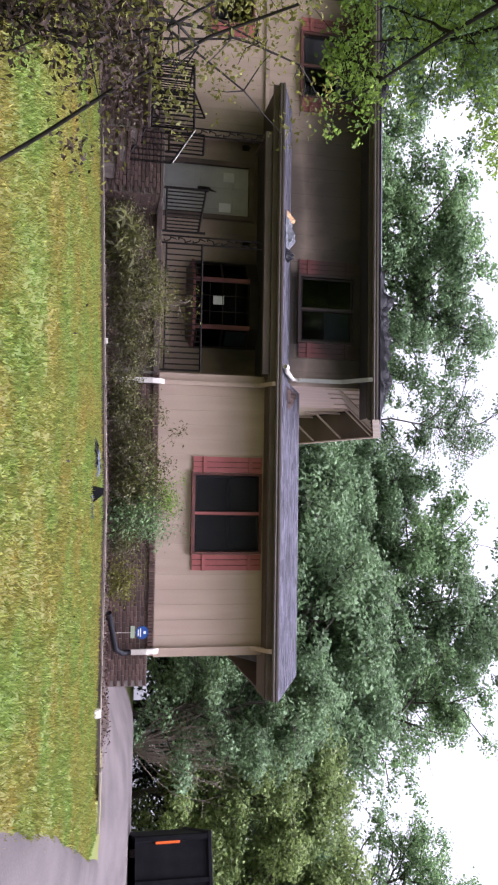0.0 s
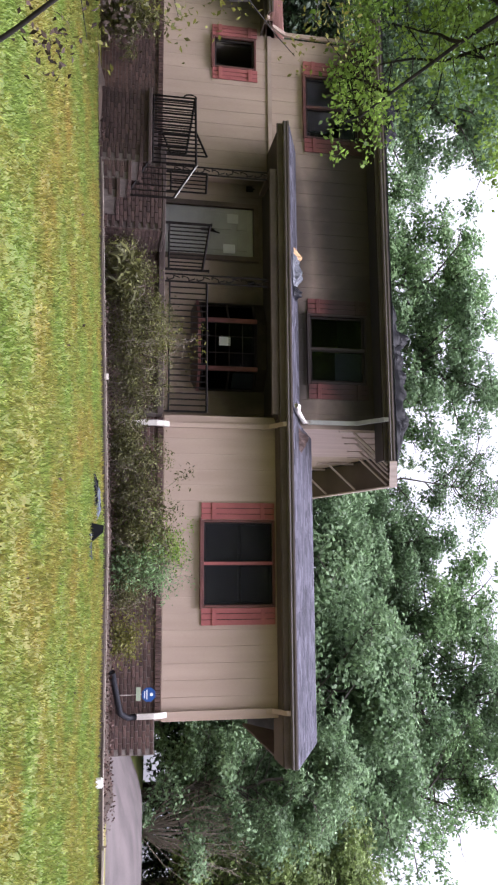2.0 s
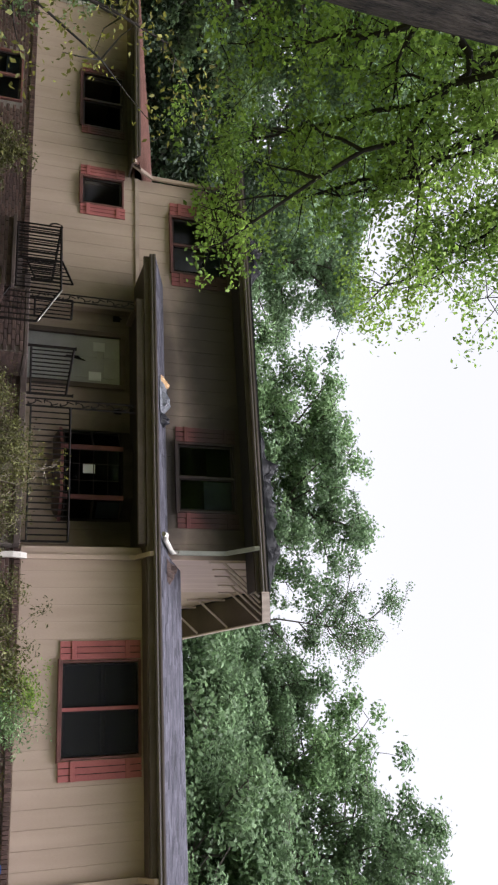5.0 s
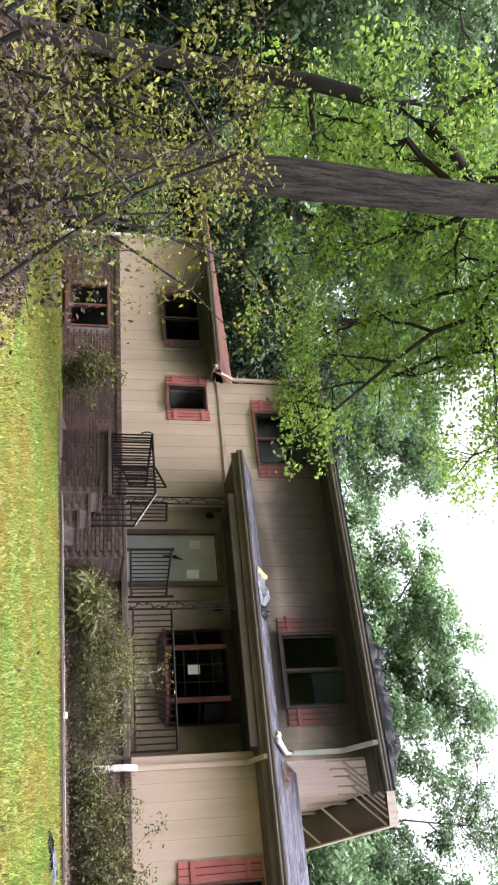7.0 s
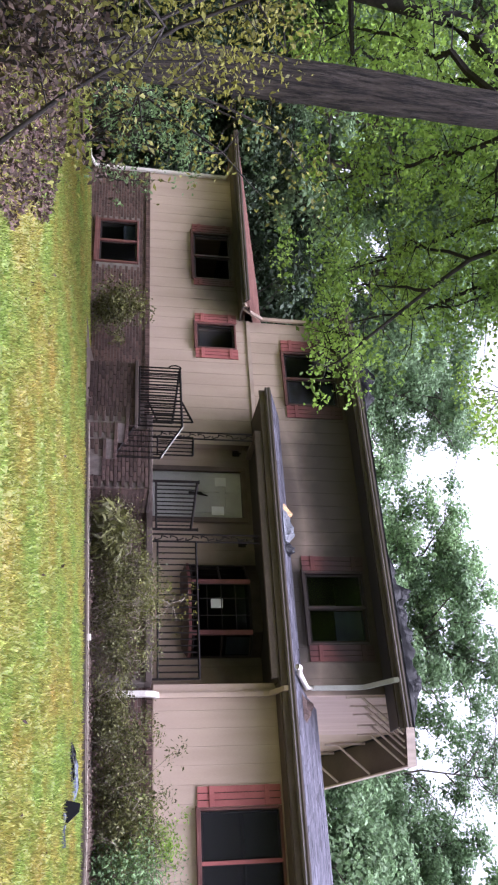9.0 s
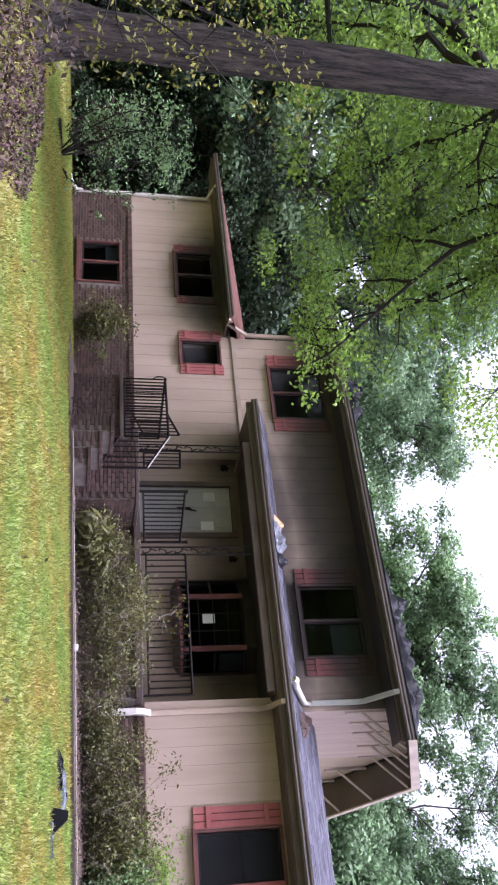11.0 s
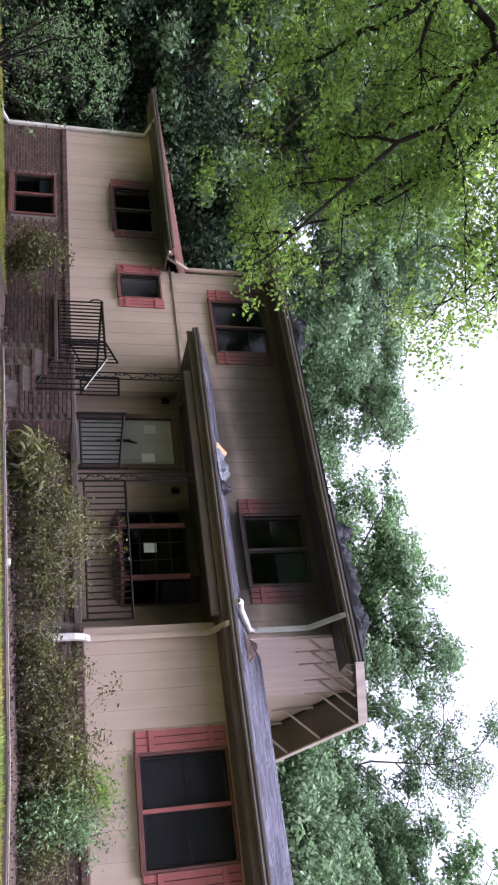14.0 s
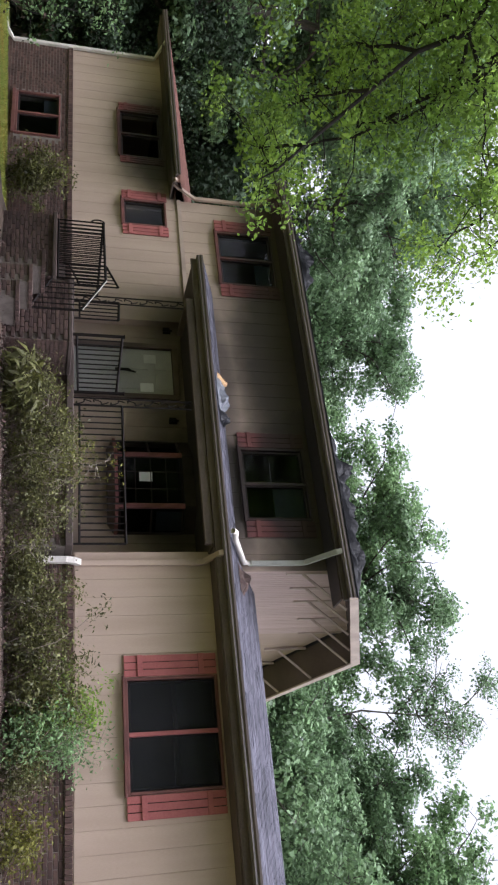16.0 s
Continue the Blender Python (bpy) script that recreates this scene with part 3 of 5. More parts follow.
# bands
Solid().box(MAIN_L, -10.66, MAIN_Y - 0.03, MAIN_Y + 0.0, 2.50, 2.585).part("band_board", M_TRIM, house)
Solid().box(WING_L - 0.05, WING_L + 0.10, WING_Y - 0.02, WING_Y + 0.022, 0.25, 2.42).part("corner_board", M_SIDING, house)
Solid().box(WING_R - 0.1, WING_R + 0.02, WING_Y - 0.02, WING_Y + 0.022, 0.25, 2.42).part("corner_board", M_SIDING, house)
Solid().box(WING_L - 0.045, WING_L, WING_Y + 0.024, PWALL_Y, 0.2, 2.42).part("porch_end_wall", M_SIDING, house)

# ---------------------------------------------------------------- windows, shutters, door


def window(x0, x1, z0, z1, y, frame_mat, panes=2, muntin=(0, 0), blinds=(), rail=False, sill=True, mullion=None, screen=False, glazed=True):
    """A sash window: frame with one or more lights side by side, glass set back, blinds behind."""
    f = 0.045
    so = Solid()
    so.box(x0 - f, x1 + f, y - 0.03, y + 0.06, z0 - f, z0, 0.006).box(x0 - f, x1 + f, y - 0.03, y + 0.06, z1, z1 + f, 0.006)
    so.box(x0 - f, x0, y - 0.03, y + 0.06, z0 + 0.001, z1 - 0.001, 0.006).box(x1, x1 + f, y - 0.03, y + 0.06, z0 + 0.001, z1 - 0.001, 0.006)
    win = so.part("window", frame_mat, house)
    w = (x1 - x0) / panes
    for i in range(1, panes):
        Solid().box(x0 + w * i - 0.03, x0 + w * i + 0.03, y - 0.02, y + 0.05, z0, z1, 0.006).part("mullion", mullion or frame_mat, win)
    for i in range(panes):
        a, b = x0 + w * i + 0.012, x0 + w * (i + 1) - 0.012
        so = Solid()
        for c, d, e, g in ((a, b, z0 + 0.004, z0 + 0.045), (a, b, z1 - 0.045, z1 - 0.004), (a, a + 0.035, z0 + 0.045, z1 - 0.045), (b - 0.035, b, z0 + 0.045, z1 - 0.045)):
            so.box(c, d, y + 0.03, y + 0.07, e, g)
        if rail:
            so.box(a + 0.035, b - 0.035, y + 0.032, y + 0.068, (z0 + z1) / 2 - 0.02, (z0 + z1) / 2 + 0.02)
        for k in range(1, muntin[0]):
            xm = a + (b - a) * k / muntin[0]
            so.box(xm - 0.009, xm + 0.009, y + 0.036, y + 0.05, z0 + 0.045, z1 - 0.045)
        for k in range(1, muntin[1]):
            zm = z0 + (z1 - z0) * k / muntin[1]
            so.box(a + 0.035, b - 0.035, y + 0.036, y + 0.05, zm - 0.009, zm + 0.009)
        so.part("sash", M_DARK, win)
        if glazed:
            pane = Solid().poly([(a, y + 0.055, z0), (b, y + 0.055, z0), (b, y + 0.055, z1), (a, y + 0.055, z1)], [(0, 1, 2, 3)]).part("pane", M_GLASS, win)
            pane.visible_shadow = False
        if screen:
            Solid().poly([(a, y + 0.026, z0), (b, y + 0.026, z0), (b, y + 0.026, z1), (a, y + 0.026, z1)], [(0, 1, 2, 3)]).part("insect_screen", M_SCREEN, win)
    for i, lo, hi in blinds:
        a, b = x0 + w * i + 0.05, x0 + w * (i + 1) - 0.05
        Solid().box(a, b, y + 0.10, y + 0.106, lo, hi).tube([(a, y + 0.105, hi), (b, y + 0.105, hi)], 0.02, 8).part("blind", M_BLIND, win, "grey roller blind")
    if sill:
        Solid().prism([(y - 0.075, z0 - 0.075), (y - 0.075, z0 - 0.05), (y - 0.031, z0 - 0.042), (y - 0.031, z0 - 0.085)], x0 - 0.07, x1 + 0.07).part("window_sill", frame_mat, win)
    return win


def shutter(x0, x1, z0, z1, y):
    """Three boards held by two battens."""
    w = (x1 - x0 - 0.024) / 3
    # Dark sheet behind the boards stands in for shade in the gaps.
    back = Solid().box(x0 + 0.004, x1 - 0.004, y - 0.012, y - 0.003, z0 + 0.01, z1 - 0.01).part("shutter", M_DARK, house, "faded red board shutter")
    for i in range(3):
        a = x0 + i * (w + 0.012)
        Solid().box(a, a + w, y - 0.032, y - 0.013, z0, z1, 0.003).part("board", M_RED, back)
    h = z1 - z0
    for c in (0.17, 0.83):
        Solid().box(x0 - 0.003, x1 + 0.003, y - 0.05, y - 0.0325, z0 + h * c - 0.04, z0 + h * c + 0.04, 0.003).part("batten", M_RED, back)


window(*W1, WING_Y, M_DULLRED, 2, (1, 2), mullion=M_RED, screen=True)
shutter(-2.97, -2.655, 0.97, 2.38, WING_Y)
shutter(-1.005, -0.69, 0.97, 2.38, WING_Y)
window(*UP1, MAIN_Y, M_DULLRED, 2, (1, 1), ((1, 3.92, 4.5),))
shutter(-7.40, -7.085, 3.31, 4.62, MAIN_Y)
shutter(-5.545, -5.23, 3.31, 4.62, MAIN_Y)
window(*UP2, MAIN_Y, M_DULLRED, 2, (1, 1), ((1, 4.15, 4.5),))
shutter(-12.94, -12.625, 3.31, 4.62, MAIN_Y)
shutter(-11.085, -10.77, 3.31, 4.62, MAIN_Y)
window(*SW, MAIN_Y, M_DULLRED, 1)
shutter(-13.60, -13.35, 1.27, 2.27, MAIN_Y)
shutter(-12.57, -12.30, 1.27, 2.27, MAIN_Y)
window(*LW, MAIN_Y, M_DULLRED, 2, glazed=False)
shutter(-16.52, -16.27, 1.27, 2.27, MAIN_Y)
shutter(-14.69, -14.50, 1.27, 2.27, MAIN_Y)
window(*BW, MAIN_Y - 0.05, M_DULLRED, 2, blinds=((0, -0.45, -0.15),), sill=False)
Solid().box(-16.44, -14.98, MAIN_Y - 0.10, MAIN_Y - 0.051, -1.16, -1.078, 0.006).part("window_sill", M_DULLRED, house)


def bow_window():
    """A shallow three-sided bay on the porch: red posts and sill, a middle light with muntins, side lights of two panes."""
    z0, z1, yf = 1.02, 2.28, 16.76
    plan = [(-7.27, PWALL_Y), (-6.78, yf), (-5.76, yf), (-5.38, PWALL_Y)]
    mid = (sum(p[0] for p in plan) / 4, PWALL_Y)
    inner = [(mid[0] + (x - mid[0]) * 0.8, PWALL_Y + (y - PWALL_Y) * 0.55) for x, y in plan]
    n = len(plan)
    apron = Solid().poly([(x, y, z0 - 0.06) for x, y in plan] + [(x, y, z0 - 0.17) for x, y in inner], [(3, 2, 1, 0), (4, 5, 6, 7)] + [(i, (i + 1) % n, n + (i + 1) % n, n + i) for i in range(n)])
    bow = apron.part("bow_window", M_BEAM, house, "scorched three-sided bow window with red posts")
    wide = [(mid[0] + (x - mid[0]) * 1.03, y - 0.03) for x, y in plan]
    Solid().prism(wide, z0 - 0.059, z0, "z").part("window_sill", M_REDW, bow, "faded red sill")
    Solid().prism(plan, z1 - 0.09, z1 + 0.11, "z").part("head_board", M_DARK, bow)
    for x, y in plan[1:3]:
        Solid().box(x - 0.045, x + 0.045, y - 0.02, y + 0.05, z0 + 0.001, z1 - 0.091, 0.008).part("mullion", M_REDW, bow, "faded red post")
    for k, ((xa, ya), (xb, yb)) in enumerate(zip(plan, plan[1:])):
        so = Solid()
        def at(t):
            return xa + (xb - xa) * t, ya + (yb - ya) * t + 0.012
        cols, rows = (3, 4) if k == 1 else (1, 2)
        for i in range(cols + 1):
            x, y = at(min(0.95, max(0.05, i / cols)))
            so.tube([(x, y, z0), (x, y, z1 - 0.09)], 0.009 if k == 1 else 0.03, 4)
        for i in range(rows + 1):
            z = z0 + 0.03 + (z1 - z0 - 0.15) * i / rows
            so.tube([(*at(0.03), z), (*at(0.97), z)], 0.009 if k == 1 else 0.024, 4)
        so.part("sash", M_DARK, bow)
        p = Solid().poly([(xa, ya + 0.02, z0), (xb, yb + 0.02, z0), (xb, yb + 0.02, z1 - 0.09), (xa, ya + 0.02, z1 - 0.09)], [(0, 1, 2, 3)]).part("pane", M_SOOTGLASS, bow)
        p.visible_shadow = False
        if k == 2:
            (x0, y0), (x1, y1) = at(0.16), at(0.84)
            Solid().poly([(x0, y0 + 0.03, 1.69), (x1, y1 + 0.03, 1.69), (x1, y1 + 0.03, 2.16), (x0, y0 + 0.03, 2.16), (x0, y0 + 0.036, 1.69), (x1, y1 + 0.036, 1.69), (x1, y1 + 0.036, 2.16), (x0, y0 + 0.036, 2.16)], [(0, 1, 2, 3), (7, 6, 5, 4), (0, 3, 7, 4), (1, 5, 6, 2), (3, 2, 6, 7), (0, 4, 5, 1)]).part("blind", M_BLIND, bow, "grey-blue blind over the upper pane")
    Solid().box(-6.45, -6.25, yf + 0.012, yf + 0.018, 1.40, 1.63).part("notice", M_PAPER, bow, "white paper notice")


bow_window()


def front_door():
    x0, x1, z0, z1 = DOOR
    y = PWALL_Y
    so = Solid()
    so.box(x0 - 0.11, x0, y - 0.035, y + 0.1, z0, z1 + 0.11, 0.008).box(x1, x1 + 0.11, y - 0.035, y + 0.1, z0, z1 + 0.11, 0.008).box(x0, x1, y - 0.033, y + 0.1, z1, z1 + 0.108, 0.008)
    door = so.part("front_door", M_CASING, house, "grey panelled front door in a smoke-darkened brown casing")
    leaf = Solid().box(x0 + 0.01, x1 - 0.01, y + 0.03, y + 0.075, z0 + 0.03, z1 - 0.01)
    xm = (x0 + x1) / 2
    for a, b in ((x0 + 0.13, xm - 0.05), (xm + 0.05, x1 - 0.13)):
        for c, d in ((z0 + 0.18, z0 + 0.78), (z0 + 0.92, z0 + 1.52), (z0 + 1.64, z1 - 0.12)):
            leaf.box(a, b, y + 0.020, y + 0.031, c, d, 0.008)
    lf = leaf.part("door_leaf", M_DOOR, door)
    Solid().box(xm - 0.06, xm + 0.0, y - 0.005, y + 0.03, 1.06, 1.34, 0.01).tube([(xm - 0.03, y - 0.02, 1.30), (xm + 0.02, y - 0.05, 1.34), (xm + 0.05, y - 0.05, 1.42)], 0.016, 8).tube([(xm + 0.02, y - 0.03, 1.26), (xm + 0.06, y - 0.035, 1.46)], 0.013, 8).part("door_handle", M_IRON, lf)
    Solid().box(-9.29, -9.08, y + 0.012, y + 0.018, 1.63, 1.87).part("notice", M_PAPERD, lf, "grey weathered paper notice")
    Solid().box(-8.60, -8.40, y + 0.012, y + 0.018, 1.54, 1.80).part("notice", M_PAPER, lf, "white paper notice")


M_CASING = material("smoke_darkened_trim", (0.13, 0.095, 0.078), (0.075, 0.055, 0.046), 0.7, 2, 40, 0.15)
M_PAPERD = material("greyed_paper", (0.60, 0.60, 0.57), (0.52, 0.52, 0.49), 0.8, 5, 50, 0.05)
front_door()


def wall_lamp(x, z):
    lamp = Solid().box(x - 0.05, x + 0.05, PWALL_Y - 0.015, PWALL_Y - 0.001, z - 0.08, z + 0.08, 0.006).part("wall_lamp", M_IRON, house, "black wall lantern")
    Solid().prism([(x + 0.045 * math.cos(a), PWALL_Y - 0.09 + 0.045 * math.sin(a)) for a in [6.2832 * k / 6 for k in range(6)]], z - 0.09, z + 0.04, "z").part("lantern", M_IRON, lamp)
    Solid().tube([(x, PWALL_Y - 0.02, z + 0.07), (x, PWALL_Y - 0.06, z + 0.10), (x, PWALL_Y - 0.09, z + 0.04)], 0.01, 6).part("bracket", M_IRON, lamp)


wall_lamp(-9.87, 2.12)
wall_lamp(-7.72, 2.14)

# ---------------------------------------------------------------- porch, landing, steps
M_CONC = material("brick_brown_concrete", (0.085, 0.062, 0.054), (0.055, 0.042, 0.037), 0.9, 2, 50, 0.4)
porch = thing("porch", "brick porch with landing, steps and black iron railings", "porch")
PORCH_Y, LAND_Y, LAND_Z = 15.80, 14.75, -0.15
Solid().box(-9.95, WING_L, PORCH_Y - 0.03, PWALL_Y + 0.02, 0.08, 0.2, 0.01).part("porch_floor", M_CONC, porch)
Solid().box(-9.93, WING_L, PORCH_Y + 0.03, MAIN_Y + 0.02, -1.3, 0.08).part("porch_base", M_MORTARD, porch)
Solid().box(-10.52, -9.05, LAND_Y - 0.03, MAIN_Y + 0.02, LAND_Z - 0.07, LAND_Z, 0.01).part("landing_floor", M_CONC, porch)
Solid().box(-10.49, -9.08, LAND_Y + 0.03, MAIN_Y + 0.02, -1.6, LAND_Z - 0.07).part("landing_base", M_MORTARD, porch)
Solid().box(-10.28, -9.951, PORCH_Y, MAIN_Y, LAND_Z, 0.03, 0.008).part("step", M_CONC, porch)
STEPS = [(-9.04, -8.70, -0.34), (-8.70, -8.36, -0.53), (-8.36, -8.02, -0.72)]
for x0, x1, z in STEPS:
    Solid().box(x0, x1 + 0.0, LAND_Y - 0.62, 14.82, -1.4, z - 0.06).part("step_base", M_MORTARD, porch)


def picket_rail(x0, x1, y, zb0, zt0, zb1, zt1, spacing=0.115, name="railing", along="x", end_post=True, y_end=None):
    """An iron railing: top and bottom rails with pickets; its heights may change from end to end."""
    L = x1 - x0
    def at(s, z):
        return (x0 + L * s, y + ((y if y_end is None else y_end) - y) * s, z) if along == "x" else (y, x0 + L * s, z)
    rail = Solid().tube([at(0, zt0), at(1, zt1)], 0.023, 4).part(name, M_IRON, porch, "black iron railing")
    Solid().tube([at(0, zb0), at(1, zb1)], 0.018, 4).part("bottom_rail", M_IRON, rail)
    n = max(1, round(abs(L) / spacing))
    for i in range(n + 1):
        s = i / n
        edge = i in (0, n)
        drop = 0.10 if edge and end_post else 0.0
        Solid().tube([at(s, zb0 + (zb1 - zb0) * s - drop), at(s, zt0 + (zt1 - zt0) * s)], 0.02 if edge else 0.0145, 4).part("picket", M_IRON, rail)
    return rail


picket_rail(-7.22, -4.66, 15.86, 0.30, 1.02, 0.30, 1.02)
picket_rail(-7.98, -7.44, 14.90, 0.20, 0.95, 0.27, 0.92, 0.045, y_end=15.80)
for x, y, z in ((-7.98, 14.90, 0.97), (-7.44, 15.80, 1.04)):
    Solid().box(x - 0.02, x + 0.02, y - 0.02, y + 0.02, 0.1, z, 0.004).box(x - 0.028, x + 0.028, y - 0.028, y + 0.028, z, z + 0.02, 0.004).part("railing_post", M_IRON, porch)
Solid().box(-9.04, -7.78, 14.86, PORCH_Y + 0.02, -1.3, 0.06).part("entrance_base", M_MORTARD, porch)
Solid().box(-9.07, -7.75, 14.83, PORCH_Y - 0.031, 0.061, 0.13, 0.01).part("entrance_floor", M_CONC, porch)
picket_rail(-9.50, -9.08, 15.86, 0.30, 1.02, 0.30, 1.00, 0.085)
picket_rail(-10.36, -9.86, 15.86, 0.10, 0.80, 0.30, 1.02, 0.085)
picket_rail(-10.44, -9.10, 14.82, -0.12, 0.66, -0.12, 0.68, 0.085)
picket_rail(-9.10, -8.42, 14.82, -0.20, 0.68, -0.58, 0.26, 0.105)
picket_rail(14.82, 16.85, -10.44, -0.12, 0.66, -0.12, 0.70, 0.095, along="y")
Solid().tube([(-9.10, 14.81, 0.705), (-8.42, 14.81, 0.285)], 0.009, 6).part("handrail", M_WHITE, porch, "pale worn handrail")
so = Solid()
so.tube([(-10.44 - 0.07 * math.sin(a), 14.82, 0.56 + 0.12 * math.cos(a)) for a in [0.35 * k for k in range(10)]], 0.014, 6)
so.part("scroll", M_IRON, porch)
Solid().tube([(-8.42, 14.82, 0.26), (-8.42, 14.82, -0.75)], 0.022, 6).part("newel_post", M_IRON, porch)


def lace_post(x, z0=0.2, z1=2.24):
    """A flat wrought-iron porch post: two bars with scrolls between them."""
    y, h = 15.88, 0.075
    post = Solid().tube([(x - h, y, z0), (x - h, y, z1)], 0.018, 4).part("iron_post", M_IRON, porch, "black wrought-iron porch post")
    Solid().tube([(x + h, y, z0), (x + h, y, z1)], 0.018, 4).part("bar", M_IRON, post)
    n = 7
    for i in range(n):
        zc = z0 + (z1 - z0) * (i + 0.5) / n
        sgn = 1 if i % 2 else -1
        pts = []
        for k in range(15):
            a = -2.6 + 5.2 * k / 14
            pts.append((x + sgn * 0.05 * math.sin(a * 1.2) * (1 - 0.3 * abs(a) / 2.6), y, zc + 0.125 * a / 2.6 + 0.03 * math.cos(2.4 * a)))
        Solid().tube(pts, 0.012, 4).part("scroll", M_IRON, post)


lace_post(-9.56)
lace_post(-7.30)

# ---------------------------------------------------------------- planting bed and edging
vs, fs = [], []
bx = [-11.0 + 0.35 * i for i in range(39)]
by = [13.95, 14.4, 14.9, 15.4, 15.9, 16.3, 16.9]
for y in by:
    for x in bx:
        vs.append((x, y, ground_z(x, y) + 0.03 + 0.06 * noise.noise((x * 2, y * 2, 1)) + 0.1 * smooth_step(14, 16, y)))
n = len(bx)
for j in range(len(by) - 1):
    fs += [(j * n + i, j * n + i + 1, (j + 1) * n + i + 1, (j + 1) * n + i) for i in range(n - 1)]
put("planting_bed", mesh_of("planting_bed", vs, fs, M_SOIL, True), label="dark bare soil of the planting bed", category="soil", kind="structure")
M_SLEEPER = material("dark_wet_sleeper", (0.05, 0.04, 0.034), (0.085, 0.066, 0.054), 0.85, 3, 50, 0.5, stretch=(0.4, 3, 3))
for i in range(5):
    x0, x1 = -8.6 + 2.3 * i, -8.6 + 2.3 * (i + 1) - 0.02
    tilt = ground_z(x1, 13.9) - ground_z(x0, 13.9)
    ob = Solid().box(0, x1 - x0, -0.07, 0.07, -0.08, 0.085, 0.012).part("edging_timber", M_SLEEPER)
    ob.matrix_world = pose(x0, 13.93 + 0.02 * (i % 2), ground_z(x0, 13.9) - 0.01, 0, -math.degrees(math.atan2(tilt, x1 - x0)), 0)
    tagged(ob, "dark wet landscape timber edging the bed", "edging", "bed edging timbers")
pts = [(-8.5 + 0.4 * i, 13.84 + 0.02 * math.sin(i * 0.9), ground_z(-8.5 + 0.4 * i, 13.84) + 0.095) for i in range(29)]
Solid().tube(pts, 0.008, 6).part("hose", M_TIMBER, None, smooth=True, label="thin pale pipe lying along the edging timber", category="pipe")
for x, ln, rz in ((2.9, 1.3, 24), (0.9, 1.0, -52)):
    ob = Solid().box(-ln / 2, ln / 2, -0.05, 0.05, 0, 0.04, 0.006).part("loose_board", M_TIMBER)
    ob.matrix_world = pose(x, 13.9 if x > 2 else 14.6, ground_z(x, 14.1) + 0.03, 0, 0, rz)
    tagged(ob, "weathered grey board lying by the driveway", "board", "loose boards")
ob = Solid().box(0, 2.3, -0.06, 0.06, 0, 0.11, 0.01).part("ground_edging", M_DARK)
ob.matrix_world = pose(-14.1, 11.9, ground_z(-14.1, 12) - 0.02, 0, 0, 112)
tagged(ob, "low black edging strip on the lawn", "edging")

# ---------------------------------------------------------------- foliage tools


def leaf_mesh(name, pts, size, mat, rng, slim=0.5, droop=0.3, out=None, facing=1.0):
    """One folded four-cornered leaf for each point; with out (the way from its clump's heart) the leaves face outward and to the sky."""
    n = len(pts)
    def unit(a):
        return a / (np.linalg.norm(a, axis=1)[:, None] + 1e-9)
    if out is None:
        nrm = unit(rng.normal(size=(n, 3)))
    else:
        nrm = unit(unit(rng.normal(size=(n, 3))) + facing * (unit(out) + (0, 0, 0.55)))
    d = rng.normal(size=(n, 3))
    d[:, 2] -= droop
    d = unit(d - (d * nrm).sum(1)[:, None] * nrm)
    u = np.cross(nrm, d)
    s = (size * (0.6 + 0.8 * rng.random(n)))[:, None]
    v = np.empty((n, 4, 3))
    v[:, 0] = pts
    v[:, 1] = pts + d * s * 0.45 + u * s * slim * 0.5 + nrm * s * 0.10
    v[:, 2] = pts + d * s
    v[:, 3] = pts + d * s * 0.45 - u * s * slim * 0.5 + nrm * s * 0.10
    me = bpy.data.meshes.new(name)
    me.vertices.add(4 * n)
    me.vertices.foreach_set("co", v.ravel())
    me.loops.add(4 * n)
    me.loops.foreach_set("vertex_index", np.arange(4 * n))
    me.polygons.add(n)
    me.polygons.foreach_set("loop_start", np.arange(n) * 4)
    me.polygons.foreach_set("loop_total", np.full(n, 4))
    me.update(calc_edges=True)
    me.materials.append(mat)
    return me


def clump_points(centres, rng, per, flat=0.62):
    """Points in soft clumps, thickest near their upper skin, and the way of each from its clump's heart: centres are (x, y, z, radius)."""
    out, way = [], []
    for x, y, z, r in centres:
        k = max(3, int(per * r * r))
        p = rng.normal(size=(k, 3))
        p /= np.linalg.norm(p, axis=1)[:, None]
        p[:, 2] = np.where(rng.random(k) < 0.45, np.abs(p[:, 2]), p[:, 2])
        way.append(p.copy())
        p *= (r * rng.random(k) ** 0.42 * (1 + 0.9 * rng.random(k) ** 5))[:, None]
        p[:, 2] *= flat
        out.append(p + (x, y, z))
    return np.concatenate(out), np.concatenate(way)


def leaves(name, centres, rng, per, size, mat, slim=0.5, flat=0.62, droop=0.3, facing=1.0):
    pts, way = clump_points(centres, rng, per, flat)
    return leaf_mesh(name, pts, size, mat, rng, slim, droop, way, facing)


def limb_path(a, b, rng, bend=0.12, n=5):
    a, b = np.array(a, float), np.array(b, float)
    ln = np.linalg.norm(b - a)
    off = rng.normal(size=3) * bend * ln
    return [tuple(a + (b - a) * t + off * math.sin(math.pi * t) + rng.normal(size=3) * 0.02 * ln * (0 < t < 1)) for t in np.linspace(0, 1, n)]


